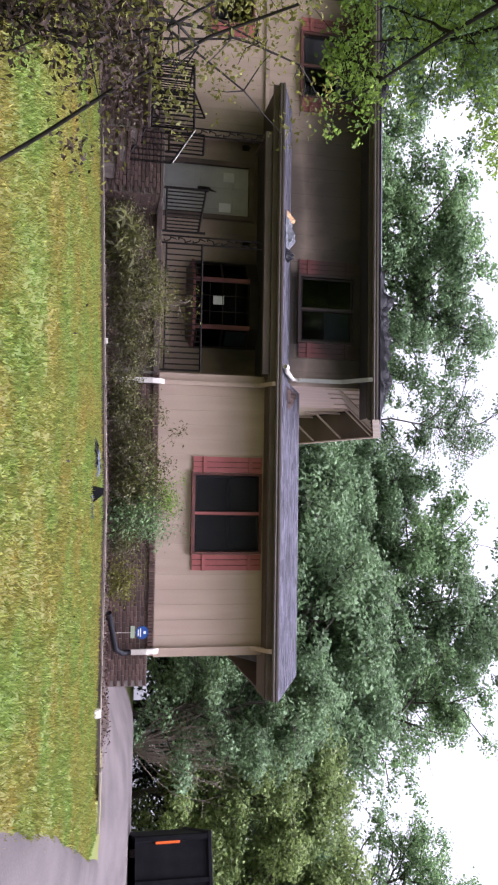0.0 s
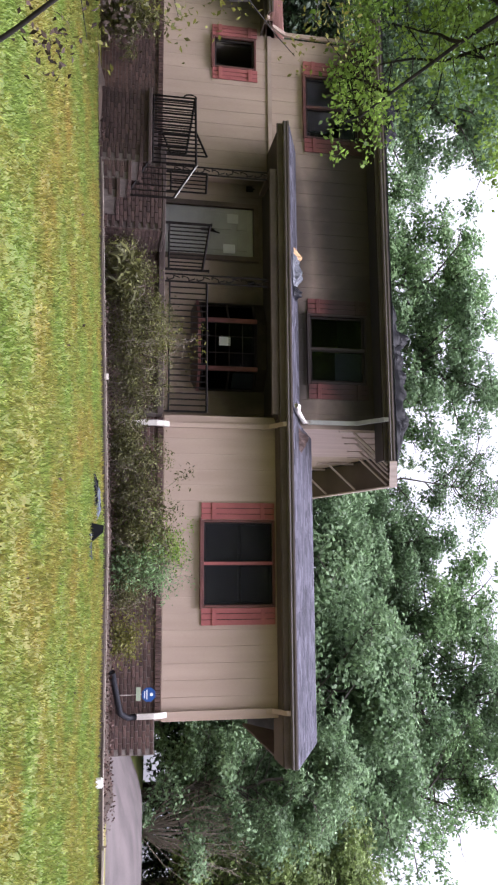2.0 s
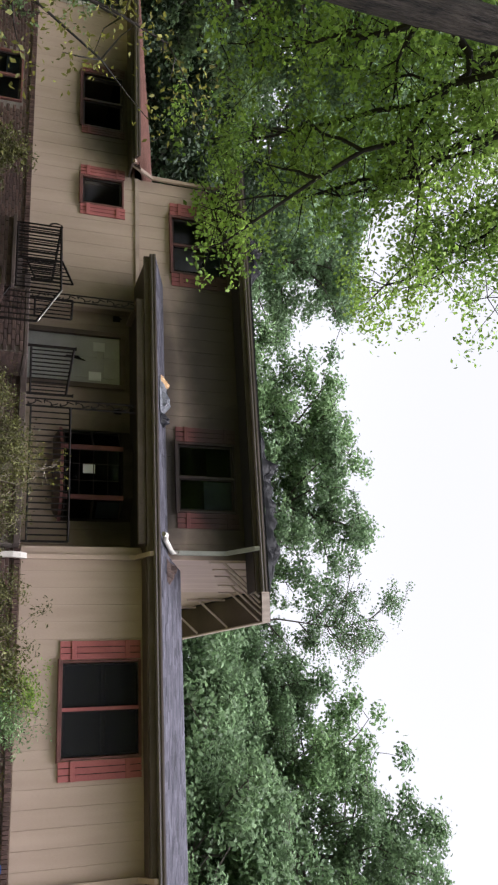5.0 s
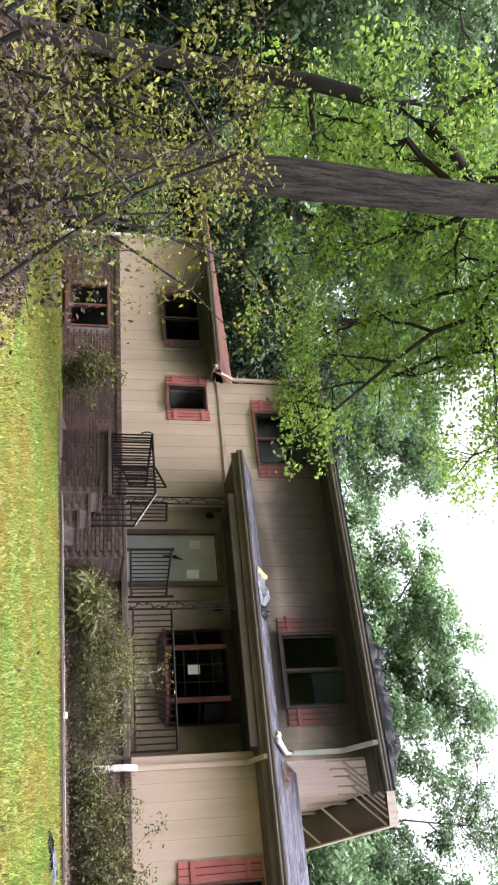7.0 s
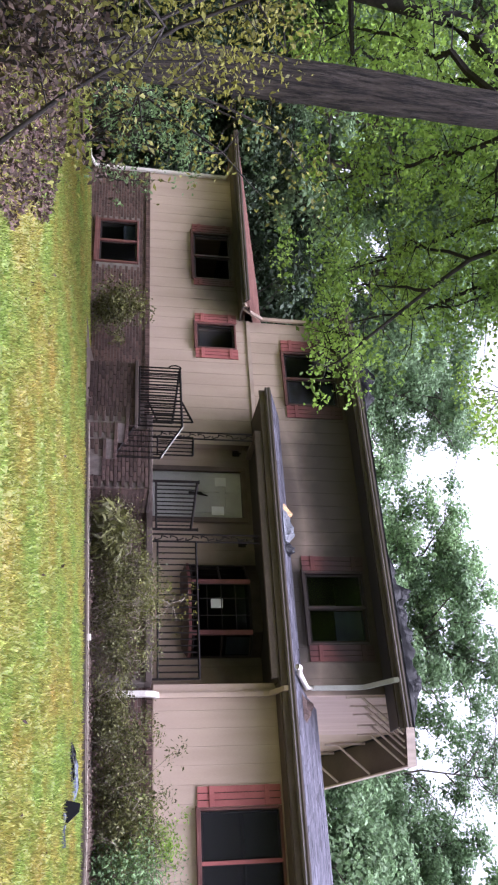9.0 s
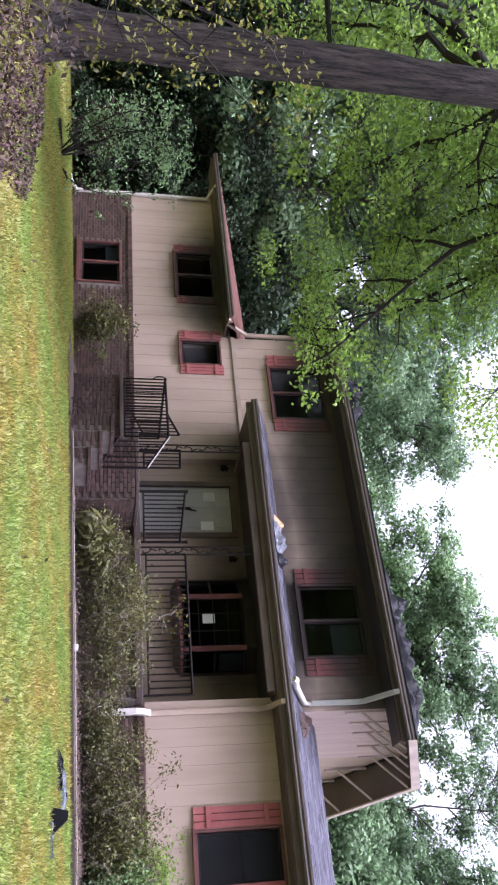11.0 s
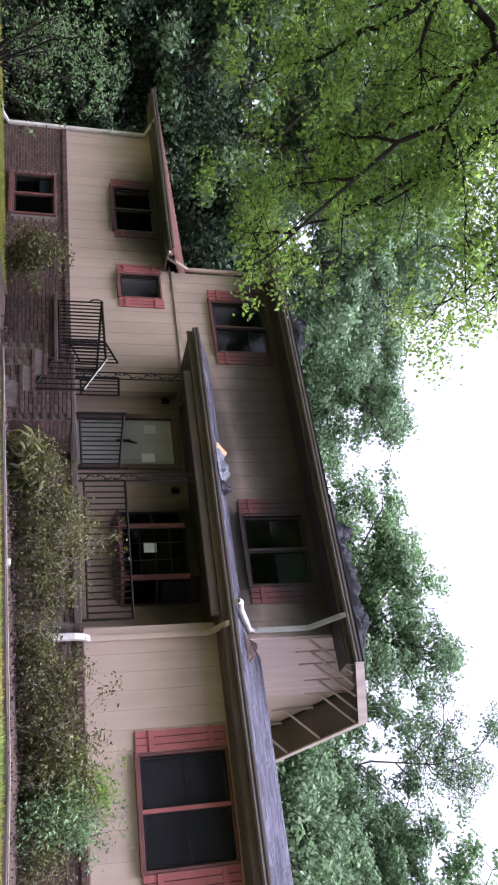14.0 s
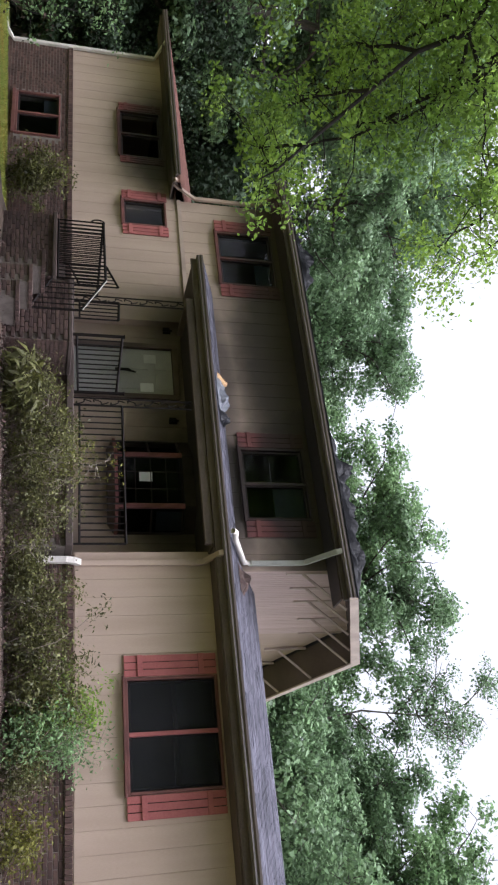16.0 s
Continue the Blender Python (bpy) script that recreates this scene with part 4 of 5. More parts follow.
def make_tree(name, height, crown_r, crown_base, trunk_r, per, size, mat, seed, label, limbs=26, clump=0.95, airy=0.0):
    """A tapered trunk, limbs that fork, and clumps of leaves round their ends, standing at the origin."""
    rng = np.random.default_rng(seed)
    tree = thing(name, label, "tree")
    wood = Solid()
    lean = rng.normal(size=2) * 0.03 * height
    top = (lean[0], lean[1], height * 0.93)
    spine = limb_path((0, 0, -0.3), top, rng, 0.015, 9)
    wood.tube(spine, trunk_r, 9, trunk_r * 0.12)
    centres = []
    for i in range(limbs):
        f = (i + rng.random()) / limbs
        z = crown_base + (height - crown_base) * f
        k = min(7, int(z / height / 0.93 * 8))
        base = np.array(spine[k]) + (np.array(spine[k + 1]) - spine[k]) * rng.random()
        a = 2.4 * i + rng.random()
        prof = math.sin(math.pi * min(1, 0.18 + 0.8 * f)) ** 0.7
        reach = crown_r * prof * (0.6 + 0.5 * rng.random())
        tip = base + (math.cos(a) * reach, math.sin(a) * reach, reach * (0.25 + 0.3 * rng.random()))
        path = limb_path(base, tip, rng, 0.1)
        wood.tube(path, trunk_r * (0.32 - 0.2 * f), 5, 0.012)
        for t in (2, 3, 4):
            c = np.array(path[t])
            for _ in range(2):
                e = c + rng.normal(size=3) * (0.75, 0.75, 0.5) * clump
                wood.tube([tuple(c), tuple((c + e) / 2 + rng.normal(size=3) * 0.05), tuple(e)], 0.018, 3, 0.006)
                if rng.random() > airy:
                    centres.append((*e, clump * (0.55 + 0.6 * rng.random())))
    wood.part("trunk", M_BARK, tree, "grey-brown bark")
    put("crown", leaves("crown", centres, rng, per, size, mat, 0.62), tree)
    return tree


def stand(tree, x, y, scale=1.0, turn=0.0, wide=1.0, sink=0.1):
    m = Matrix.LocRotScale((x, y, ground_z(x, y) - sink), Euler((0, 0, radians(turn))), (scale * wide, scale * wide, scale))
    return copy_thing(tree, m)

# ---------------------------------------------------------------- woods behind the house, and unseen light-blocking trees in front
oak = make_tree("oak_tree", 18.0, 4.3, 4.0, 0.30, 420, 0.185, M_LEAFD, 11, "tall dark green broadleaf tree in the wood", 48, 0.70, 0.10)
elm = make_tree("elm_tree", 17.0, 3.7, 5.0, 0.26, 400, 0.175, M_LEAFM, 12, "tall mid-green broadleaf tree in the wood", 46, 0.64, 0.18)
ash = make_tree("ash_tree", 16.0, 3.5, 6.0, 0.22, 330, 0.165, M_LEAFM, 13, "open-crowned green tree with branches showing through", 36, 0.56, 0.35)
pine = make_tree("pine_tree", 19.0, 2.5, 12.5, 0.11, 360, 0.12, M_LEAFD, 14, "slender sparse tree with a small airy top", 26, 0.5, 0.35)
young = make_tree("young_tree", 8.5, 2.9, 0.8, 0.13, 420, 0.15, M_LEAFO, 15, "young olive green tree at the wood's edge", 32, 0.72, 0.1)
under = make_tree("understory_tree", 9.0, 3.2, 0.6, 0.14, 300, 0.17, M_LEAFD, 16, "dark understory tree filling the wood's edge", 40, 0.72)
# Understory form again, with the wood's shade in the leaf colour.
shade_under = make_tree("holly_tree", 9.0, 3.2, 0.4, 0.14, 210, 0.20, M_LEAFSHADE, 17, "dense understory tree, the wood's shade put into its leaf colour", 32, 0.9)
WOOD = [
    (oak, -25.5, 37, 1.21, 10), (ash, -20.2, 38.5, 1.08, 80), (ash, -28.5, 35, 1.15, 200), (oak, -33.5, 36, 1.40, 140), (elm, -16.2, 38, 1.14, 230), (oak, -12.1, 38.5, 1.11, 300),
    (elm, -8.4, 39.5, 0.93, 70), (elm, -4.9, 40.5, 0.84, 160), (pine, -6.6, 38, 1.06, 20), (oak, -2.8, 38, 0.92, 60), (elm, 0.9, 38.6, 1.09, 120), (oak, 4.0, 38, 1.09, 210), (ash, 7.0, 37, 1.00, 330), (ash, 14.6, 38, 1.01, 45), (ash, 17.5, 38, 1.12, 100),
    (ash, -22.5, 43, 0.95, 33), (oak, -18.0, 44, 0.95, 190), (elm, -9.5, 43, 0.82, 15), (oak, -30.0, 42, 1.23, 77), (elm, -0.8, 43, 0.90, 260), (oak, 6.5, 43, 0.95, 310), (elm, 10.5, 44, 0.63, 12), (ash, 21.0, 40, 1.04, 280),
    (oak, -26.0, 28, 1.15, 95), (elm, -30.0, 23.5, 1.15, 145), (oak, -35.0, 29, 1.2, 15), (elm, -24.0, 21.5, 1.0, 205), (oak, -38.0, 20, 1.1, 250), (ash, -28.0, 17.5, 1.05, 305), (elm, -36.0, 14, 1.1, 65), (oak, -43.0, 25, 1.2, 120), (oak, -44.0, 12, 1.2, 20),
    (under, -21.5, 27, 1.1, 0), (under, -27.0, 31, 1.2, 120), (under, -31.0, 20.5, 1.0, 240), (under, -25.0, 25.0, 1.0, 60), (under, -34.0, 24.0, 1.1, 10), (under, -38.0, 17.0, 1.0, 100), (under, -32.0, 15.5, 0.8, 190),
    (under, -6.0, 34, 1.2, 30), (under, -1.5, 33, 1.15, 75), (under, 2.8, 32, 1.2, 150), (under, 6.5, 33.5, 1.15, 210), (under, 10.0, 36.5, 0.95, 290), (under, 13.8, 35, 1.0, 340), (under, 17.5, 33, 0.95, 55),
    (young, 8.6, 30.0, 0.92, 40), (young, 12.0, 29.5, 0.98, 160), (young, 14.6, 31.0, 1.05, 250), (under, 4.9, 27.5, 0.75, 90),
    (under, -34.0, 10.0, 0.9, 70), (oak, -40.0, 8.0, 1.1, 170), (under, -46.0, 17.0, 1.2, 40), (under, -44.0, 6.0, 1.1, 310), (elm, -50.0, 2.0, 1.1, 90), (under, -38.0, 12.5, 1.0, 222), (under, -41.0, 21.0, 1.2, 330), (under, -36.0, 30.0, 1.2, 200),
    # Unseen trees in this row and the next, added to block sky light.
    (oak, -15.0, -14.0, 1.6, 30), (elm, -8.5, -16.0, 1.7, 90), (oak, -2.0, -14.5, 1.65, 200), (elm, 4.5, -16.0, 1.7, 10), (oak, 11.0, -14.0, 1.65, 120), (elm, -21.0, -11.0, 1.6, 270), (oak, -27.0, -4.0, 1.5, 60), (elm, 18.0, -11.0, 1.6, 190),
    (under, -12.0, -13.0, 1.1, 15), (under, -5.0, -14.0, 1.0, 75), (under, 1.5, -13.0, 1.1, 140), (under, 8.0, -13.5, 1.05, 220), (under, -18.0, -11.0, 1.1, 320), (elm, 25.0, 14.0, 1.2, 150), (under, 19.0, -5.0, 1.1, 33),
    (oak, -27.0, 12.0, 1.1, 44), (oak, -23.6, 18.6, 1.0, 144), (elm, -32.0, 9.0, 1.1, 244), (under, 5.5, 41.0, 1.1, 10), (under, 8.5, 42.0, 1.1, 100), (under, 12.0, 41.0, 1.1, 190), (under, 2.0, 40.5, 1.1, 280), (under, 16.0, 41.0, 1.1, 40), (under, 19.0, 38.0, 1.1, 40),
    (under, -25.5, 13.5, 0.62, 20), (under, -27.5, 10.5, 0.7, 110), (under, -24.5, 16.8, 0.6, 200), (under, -30.0, 7.5, 0.8, 290), (under, -29.0, 13.0, 0.9, 66), (under, -33.0, 4.0, 1.0, 15), (under, -22.5, 19.5, 0.7, 80),
    (under, -16.0, 33, 1.25, 50), (under, -11.0, 33.5, 1.15, 130), (under, 20.5, 30, 1.1, 20),
]
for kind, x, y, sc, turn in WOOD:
    # Understory trees on the left get the shade-darkened leaves.
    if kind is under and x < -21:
        kind = shade_under
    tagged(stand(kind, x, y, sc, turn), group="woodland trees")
for kind in (oak, elm, ash, pine, young, under, shade_under):
    for o in (*kind.children_recursive, kind):
        bpy.data.objects.remove(o)


def undergrowth():
    """Low brush that closes the woods near the ground."""
    rng = np.random.default_rng(77)
    spots = []
    # The strip at y -19 to -14 fills in under the unseen trees.
    for x0, x1, y0, y1, n, top in ((-4, 24, 34, 42, 170, 3.4), (-52, -24, 8, 20, 110, 2.6), (-40, -20, 20, 34, 110, 3.0), (-30, 24, -19, -14, 90, 3.0), (-50, -30, -6, 8, 60, 2.6)):
        for _ in range(n):
            x, y = x0 + (x1 - x0) * rng.random(), y0 + (y1 - y0) * rng.random()
            spots.append((x, y, ground_z(x, y) + 0.3 + top * rng.random() ** 1.3, 0.9 + 0.7 * rng.random()))
    # The brush uses the leaf colour that carries the wood's shade.
    put("undergrowth", leaves("undergrowth", spots, rng, 60, 0.22, M_LEAFSHADE), label="dense dark undergrowth at the foot of the wood", category="undergrowth", kind="stuff")


undergrowth()


def bare_shrub(x, y, h, seed):
    rng = np.random.default_rng(seed)
    ob = thing("bare_shrub", "leafless grey twiggy shrub at the wood's edge", "shrub", at=(x, y, ground_z(x, y)))
    so = Solid()
    for i in range(60):
        a, r = rng.random() * 6.28, rng.random() ** 0.6 * h * 0.45
        tip = (math.cos(a) * r, math.sin(a) * r, h * (0.55 + 0.45 * rng.random()))
        p = limb_path((0, 0, -0.1), tip, rng, 0.08, 5)
        so.tube(p, 0.02, 3, 0.006)
        for _ in range(3):
            q = np.array(p[3])
            so.tube([tuple(q), tuple(q + rng.normal(size=3) * 0.3 + (0, 0, 0.25))], 0.009, 3, 0.004)
    so.part("twig", M_DRY, ob)


bare_shrub(5.9, 27.0, 3.6, 5)


# ---------------------------------------------------------------- the large tree beside the path
def big_tree():
    rng = np.random.default_rng(31)
    tree = thing("large_tree", "large grey-barked tree with drooping bright green branches", "tree")
    bx_, by_ = -9.0, 7.2
    gz = ground_z(bx_, by_)
    so = Solid()
    path = [(bx_, by_, gz - 0.3), (bx_ + 0.02, by_, gz + 0.25), (bx_ + 0.03, by_ + 0.02, 0.5), (bx_ + 0.1, by_ + 0.05, 3.0), (bx_ + 0.05, by_ + 0.1, 6.0), (bx_ + 0.3, by_, 10.0), (bx_ + 0.2, by_ + 0.2, 14.0)]
    sides, n = 84, 170
    vs, fs = [], []
    for j in range(n):
        t = j / (n - 1) * (len(path) - 1)
        i = min(len(path) - 2, int(t))
        c = Vector(path[i]).lerp(Vector(path[i + 1]), t - i)
        r = 0.215 * (1 - 0.5 * max(0, c.z - 1) / 14) + 0.16 * math.exp(-(c.z - gz) / 0.35)
        for s in range(sides):
            a = 6.28318 * s / sides
            furrow = abs(noise.noise((math.cos(a) * 7.5, math.sin(a) * 7.5, c.z * 1.1))) + 0.5 * abs(noise.noise((math.cos(a) * 15, math.sin(a) * 15, c.z * 2.6)))
            rr = r * (1 + 0.07 * noise.noise((math.cos(a) * 2.5, math.sin(a) * 2.5, c.z * 0.5))) + 0.045 * furrow - 0.012
            vs.append((c.x + rr * math.cos(a), c.y + rr * math.sin(a), c.z))
    for j in range(n - 1):
        fs += [(j * sides + s, j * sides + (s + 1) % sides, (j + 1) * sides + (s + 1) % sides, (j + 1) * sides + s) for s in range(sides)]
    put("trunk", mesh_of("trunk", vs, fs, M_TRUNK, True), tree, label="furrowed grey bark")
    wood = Solid()
    wood.tube([(bx_, by_ + 0.15, 2.25), (bx_ - 0.6, by_ + 0.6, 2.40), (bx_ - 1.0, by_ + 0.85, 2.5)], 0.11, 8, 0.075)
    tips = [((0.1, 0.1, 6.6), (-9.0, 11.4, 4.8), (-9.7, 12.2, 3.0)), ((0.1, 0.1, 5.6), (-10.2, 11.0, 4.6), (-11.8, 13.2, 3.2)), ((0, 0, 7.5), (-8.6, 10.5, 7.4), (-8.6, 12.4, 6.0)),
            ((0, 0, 6.8), (-11.0, 9.6, 6.3), (-13.8, 12.0, 4.8)), ((0, 0, 8.3), (-9.0, 10.6, 8.3), (-9.4, 14.0, 7.2)), ((0, 0, 5.0), (-11.0, 8.4, 4.3), (-14.0, 10.4, 3.0)),
            ((0, 0, 9.0), (-8.8, 9.6, 9.6), (-8.7, 11.8, 8.3)), ((0, 0, 4.4), (-9.8, 8.8, 3.9), (-11.6, 10.8, 2.6)), ((0, 0, 7.9), (-12.0, 8.6, 8.2), (-15.0, 11.4, 7.0)), ((0, 0, 6.2), (-8.4, 9.8, 5.6), (-9.3, 11.2, 4.2)),
            ((0, 0, 9.6), (-8.6, 11.0, 10.6), (-9.8, 14.2, 9.6)), ((0, 0, 8.8), (-11.4, 10.4, 9.8), (-13.2, 13.4, 9.0)), ((0, 0, 5.4), (-13.0, 9.6, 5.4), (-16.0, 12.0, 5.0)), ((0, 0, 3.6), (-10.6, 7.4, 3.2), (-12.6, 8.8, 2.0)),
            ((0, 0, 10.0), (-9.6, 9.5, 10.5), (-10.6, 12.0, 9.4)), ((0, 0, 9.4), (-10.5, 9.0, 9.4), (-12.0, 11.0, 7.8)), ((0, 0, 8.4), (-9.2, 9.8, 8.6), (-9.7, 11.8, 6.8)), ((0, 0, 7.0), (-10.0, 9.6, 7.0), (-10.8, 12.0, 5.6)),
            ((0, 0, 10.5), (-11.5, 9.0, 11.0), (-13.5, 11.0, 10.0)), ((0, 0, 11.0), (-9.0, 9.0, 11.6), (-9.1, 11.0, 10.4)), ((0, 0, 6.4), (-11.5, 9.2, 6.8), (-13.4, 11.0, 6.2)), ((0, 0, 8.0), (-13.0, 10.0, 8.2), (-15.5, 12.5, 7.6))]
    centres = []
    bough = [(-9.0, 7.3, 6.4), (-9.9, 8.2, 6.0), (-9.75, 9.0, 5.35), (-9.05, 9.4, 4.85), (-8.95, 9.7, 4.25), (-8.80, 10.25, 3.78), (-8.36, 10.9, 3.0), (-8.15, 11.2, 2.65), (-8.15, 11.4, 2.45)]
    wood.tube(bough, 0.06, 8, 0.010)
    for k, end in ((3, (-8.65, 10.6, 4.85)), (3, (-8.0, 10.4, 5.3)), (4, (-9.9, 10.4, 3.7)), (5, (-9.7, 11.2, 3.2)), (6, (-9.3, 11.7, 2.6)), (7, (-8.9, 11.5, 2.6)), (2, (-11.0, 10.2, 4.4))):
        p = limb_path(bough[k], end, rng, 0.1, 6)
        wood.tube(p, 0.032, 5, 0.008)
        for j in range(2, 6):
            for _ in range(4):
                e = np.array(p[j]) + rng.normal(size=3) * (0.28, 0.28, 0.2)
                wood.tube([p[j], tuple((np.array(p[j]) + e) / 2), tuple(e)], 0.01, 3, 0.003)
                centres.append((*e, 0.16 + 0.16 * rng.random()))
    for off, mid, end in tips:
        a = np.array((bx_ + off[0], by_ + off[1], off[2]))
        m_, e = np.array(mid), np.array(end)
        pts = [tuple((1 - t) ** 2 * a + 2 * t * (1 - t) * m_ + t * t * e + rng.normal(size=3) * 0.05) for t in np.linspace(0, 1, 11)]
        wood.tube(pts, 0.06, 6, 0.010)
        for j in range(3, 11):
            for _ in range(5 if off[2] > 7.2 else 3):
                q = np.array(pts[j])
                tip = q + rng.normal(size=3) * (0.55, 0.55, 0.3) + (0, 0, -0.12)
                wood.tube([tuple(q), tuple((q + tip) / 2 + rng.normal(size=3) * 0.07), tuple(tip)], 0.014, 3, 0.004)
                centres.append((*tip, 0.30 + 0.28 * rng.random()))
    wood.part("limb", M_BARKD, tree, "dark thin limbs")
    put("crown", leaves("crown", centres, rng, 430, 0.085, M_LEAFL, 0.6, 0.5, 0.5, 0.7), tree)


def bark_material():
    m = material("furrowed_bark", (0.062, 0.050, 0.041), (0.008, 0.0065, 0.006), 0.95, 9, 40, 1.0, stretch=(2.2, 2.2, 0.25), amount=0.45)
    n, l = m.node_tree.nodes, m.node_tree.links
    bp = [x for x in n if x.type == "BUMP"][0]
    bp.inputs["Distance"].default_value = 0.05
    return m


M_TRUNK = bark_material()
big_tree()


def leaning_tree():
    """A slim dark tree behind the large one, bending over towards it."""
    rng = np.random.default_rng(63)
    tree = thing("leaning_tree", "slim dark-barked tree bending towards the large tree", "tree")
    path = [(-11.72, 7.45, ground_z(-11.7, 7.45) - 0.2), (-11.65, 7.48, -1.08), (-11.6, 7.53, -0.4), (-11.45, 7.53, 1.03), (-11.22, 7.43, 2.1), (-10.88, 7.4, 3.15), (-10.6, 7.5, 3.7), (-10.25, 7.68, 4.1), (-9.9, 7.95, 4.5), (-9.6, 8.3, 5.2)]
    Solid().tube(path, 0.155, 10, 0.05).part("trunk", M_BARKD, tree, smooth=True)
    wood, centres = Solid(), []
    for k, end in ((4, (-12.4, 8.6, 3.9)), (5, (-11.6, 8.6, 5.0)), (6, (-11.2, 6.6, 5.2)), (8, (-9.6, 9.3, 4.6)), (9, (-9.2, 8.9, 6.2)), (9, (-10.3, 8.6, 6.4))):
        p = limb_path(path[k], end, rng, 0.1, 7)
        wood.tube(p, 0.045, 6, 0.01)
        for j in range(2, 7):
            for _ in range(3):
                e = np.array(p[j]) + rng.normal(size=3) * (0.4, 0.4, 0.25)
                wood.tube([p[j], tuple((np.array(p[j]) + e) / 2), tuple(e)], 0.012, 3, 0.004)
                centres.append((*e, 0.25 + 0.25 * rng.random()))
    wood.part("limb", M_BARKD, tree)
    put("crown", leaves("crown", centres, rng, 430, 0.085, M_LEAFL, 0.6, 0.5, 0.5, 0.7), tree)


leaning_tree()


def sapling(name, x, y, h, spread, n_stems, per, size, mat, seed, label, lean=(0, 0), dead=0):
    rng = np.random.default_rng(seed)
    ob = thing(name, label, "shrub", at=(x, y, ground_z(x, y)))
    so = Solid()
    centres = []
    for i in range(n_stems):
        a = rng.random() * 6.28
        r = spread * (0.4 + 0.6 * rng.random())
        tip = np.array((math.cos(a) * r + lean[0], math.sin(a) * r + lean[1], h * (0.55 + 0.45 * rng.random())))
        p = limb_path((0, 0, -0.1), tip, rng, 0.13, 7)
        so.tube(p, 0.022, 5, 0.006)
        for j in range(2, 7):
            for _ in range(3):
                q = np.array(p[j])
                e = q + rng.normal(size=3) * (0.22, 0.22, 0.16) * spread
                so.tube([tuple(q), tuple((q + e) / 2 + rng.normal(size=3) * 0.02), tuple(e)], 0.006, 3, 0.002)
                centres.append((*e, 0.20 * spread * (0.6 + 0.8 * rng.random())))
    so.part("stem", M_BARKD, ob)
    put("foliage", leaves("foliage", centres, rng, per, size, mat, 0.5, facing=0.6), ob)
    if dead:
        low = [(cx, cy, cz * 0.8, r) for cx, cy, cz, r in centres if cz < h * 0.62]
        put("dead_foliage", leaves("dead_foliage", low, rng, dead, size * 1.1, M_DEAD, 0.5, facing=0.3), ob, label="dry brown leaves")


sapling("sapling", -5.2, 4.15, 2.35, 0.85, 14, 1250, 0.036, M_LEAFY, 41, "yellow-green sapling with dry brown lower leaves", (0.0, 0.0), 1700)
sapling("sapling", -5.0, 4.05, 1.1, 0.40, 14, 2000, 0.036, M_DEAD, 44, "twiggy dead brush with a few dry leaves", (0.05, 0.0))
sapling("sapling", -17.4, 14.6, 2.6, 1.0, 8, 190, 0.085, M_LEAFM, 42, "small green sapling before the brick wall", (-0.2, 0))
sapling("sapling", -14.0, 12.6, 2.3, 0.95, 7, 420, 0.085, M_LEAFM, 43, "straggling green sapling at the lawn's far edge", (-0.1, 0.1), 200)
Solid().tube([(-3.95, 4.8, -1.95), (-4.2, 4.5, -1.42), (-4.37, 4.27, -1.07), (-4.6, 4.0, -0.55), (-4.75, 3.85, -0.1)], 0.015, 7, 0.008).part("leaning_branch", M_BARKD, None, smooth=True, label="dark fallen branch leaning into the brush", category="branch")


def shrub(x, y, rx, h, per, size, mat, seed, label="unkempt olive green shrub in the bed", slim=0.45, name="shrub"):
    rng = np.random.default_rng(seed)
    ob = thing(name, label, "shrub", "bed shrubs", at=(x, y, ground_z(x, y)))
    so = Solid()
    centres = []
    for i in range(16):
        a, r = rng.random() * 6.28, rx * rng.random() ** 0.5
        tip = np.array((math.cos(a) * r, math.sin(a) * r * 0.6, h * (0.35 + 0.65 * rng.random())))
        p = limb_path((rng.normal() * 0.08, rng.normal() * 0.05, 0), tip, rng, 0.1, 5)
        so.tube(p, 0.012, 4, 0.004)
        for j in (2, 3, 4):
            q = np.array(p[j])
            for _ in range(2):
                e = q + rng.normal(size=3) * 0.13
                so.tube([tuple(q), tuple(e)], 0.005, 3, 0.002)
                centres.append((*e, 0.13 + 0.10 * rng.random()))
    so.part("stem", M_DRY, ob)
    put("foliage", leaves("foliage", centres, rng, per, size, mat, slim, 0.9, 0.5, 0.7), ob)


for i, (x, y, rx, h, mat, size) in enumerate([
        (-7.35, 15.15, 0.35, 0.75, M_LEAFB, 0.05), (-6.75, 15.2, 0.45, 0.9, M_LEAFB, 0.055), (-6.1, 15.2, 0.5, 1.1, M_LEAFB, 0.055), (-5.5, 15.1, 0.45, 1.0, M_LEAFB, 0.05), (-5.0, 15.2, 0.4, 1.05, M_LEAFB, 0.05),
        (-4.1, 15.4, 0.4, 0.75, M_LEAFB, 0.055), (-3.6, 15.45, 0.45, 1.05, M_LEAFB, 0.055), (-3.0, 15.5, 0.5, 1.15, M_LEAFB, 0.06), (-2.35, 15.5, 0.5, 1.2, M_LEAFB, 0.06), (-1.8, 15.55, 0.4, 1.05, M_LEAFM, 0.06), (-1.35, 15.6, 0.3, 0.75, M_LEAFB, 0.05)]):
    shrub(x, y, rx, h, 1050, size, mat, 60 + i)
shrub(-2.15, 15.85, 0.28, 1.32, 1300, 0.06, M_LEAFL, 81, "bright green climbing shrub against the wing wall")
shrub(-1.75, 15.98, 0.28, 1.55, 230, 0.06, M_LEAFM, 84, "thin green sprigs climbing the wing wall")
shrub(-5.95, 15.6, 0.16, 1.75, 330, 0.055, M_LEAFY, 86, "thin yellow-green sprigs growing up through the porch railing")
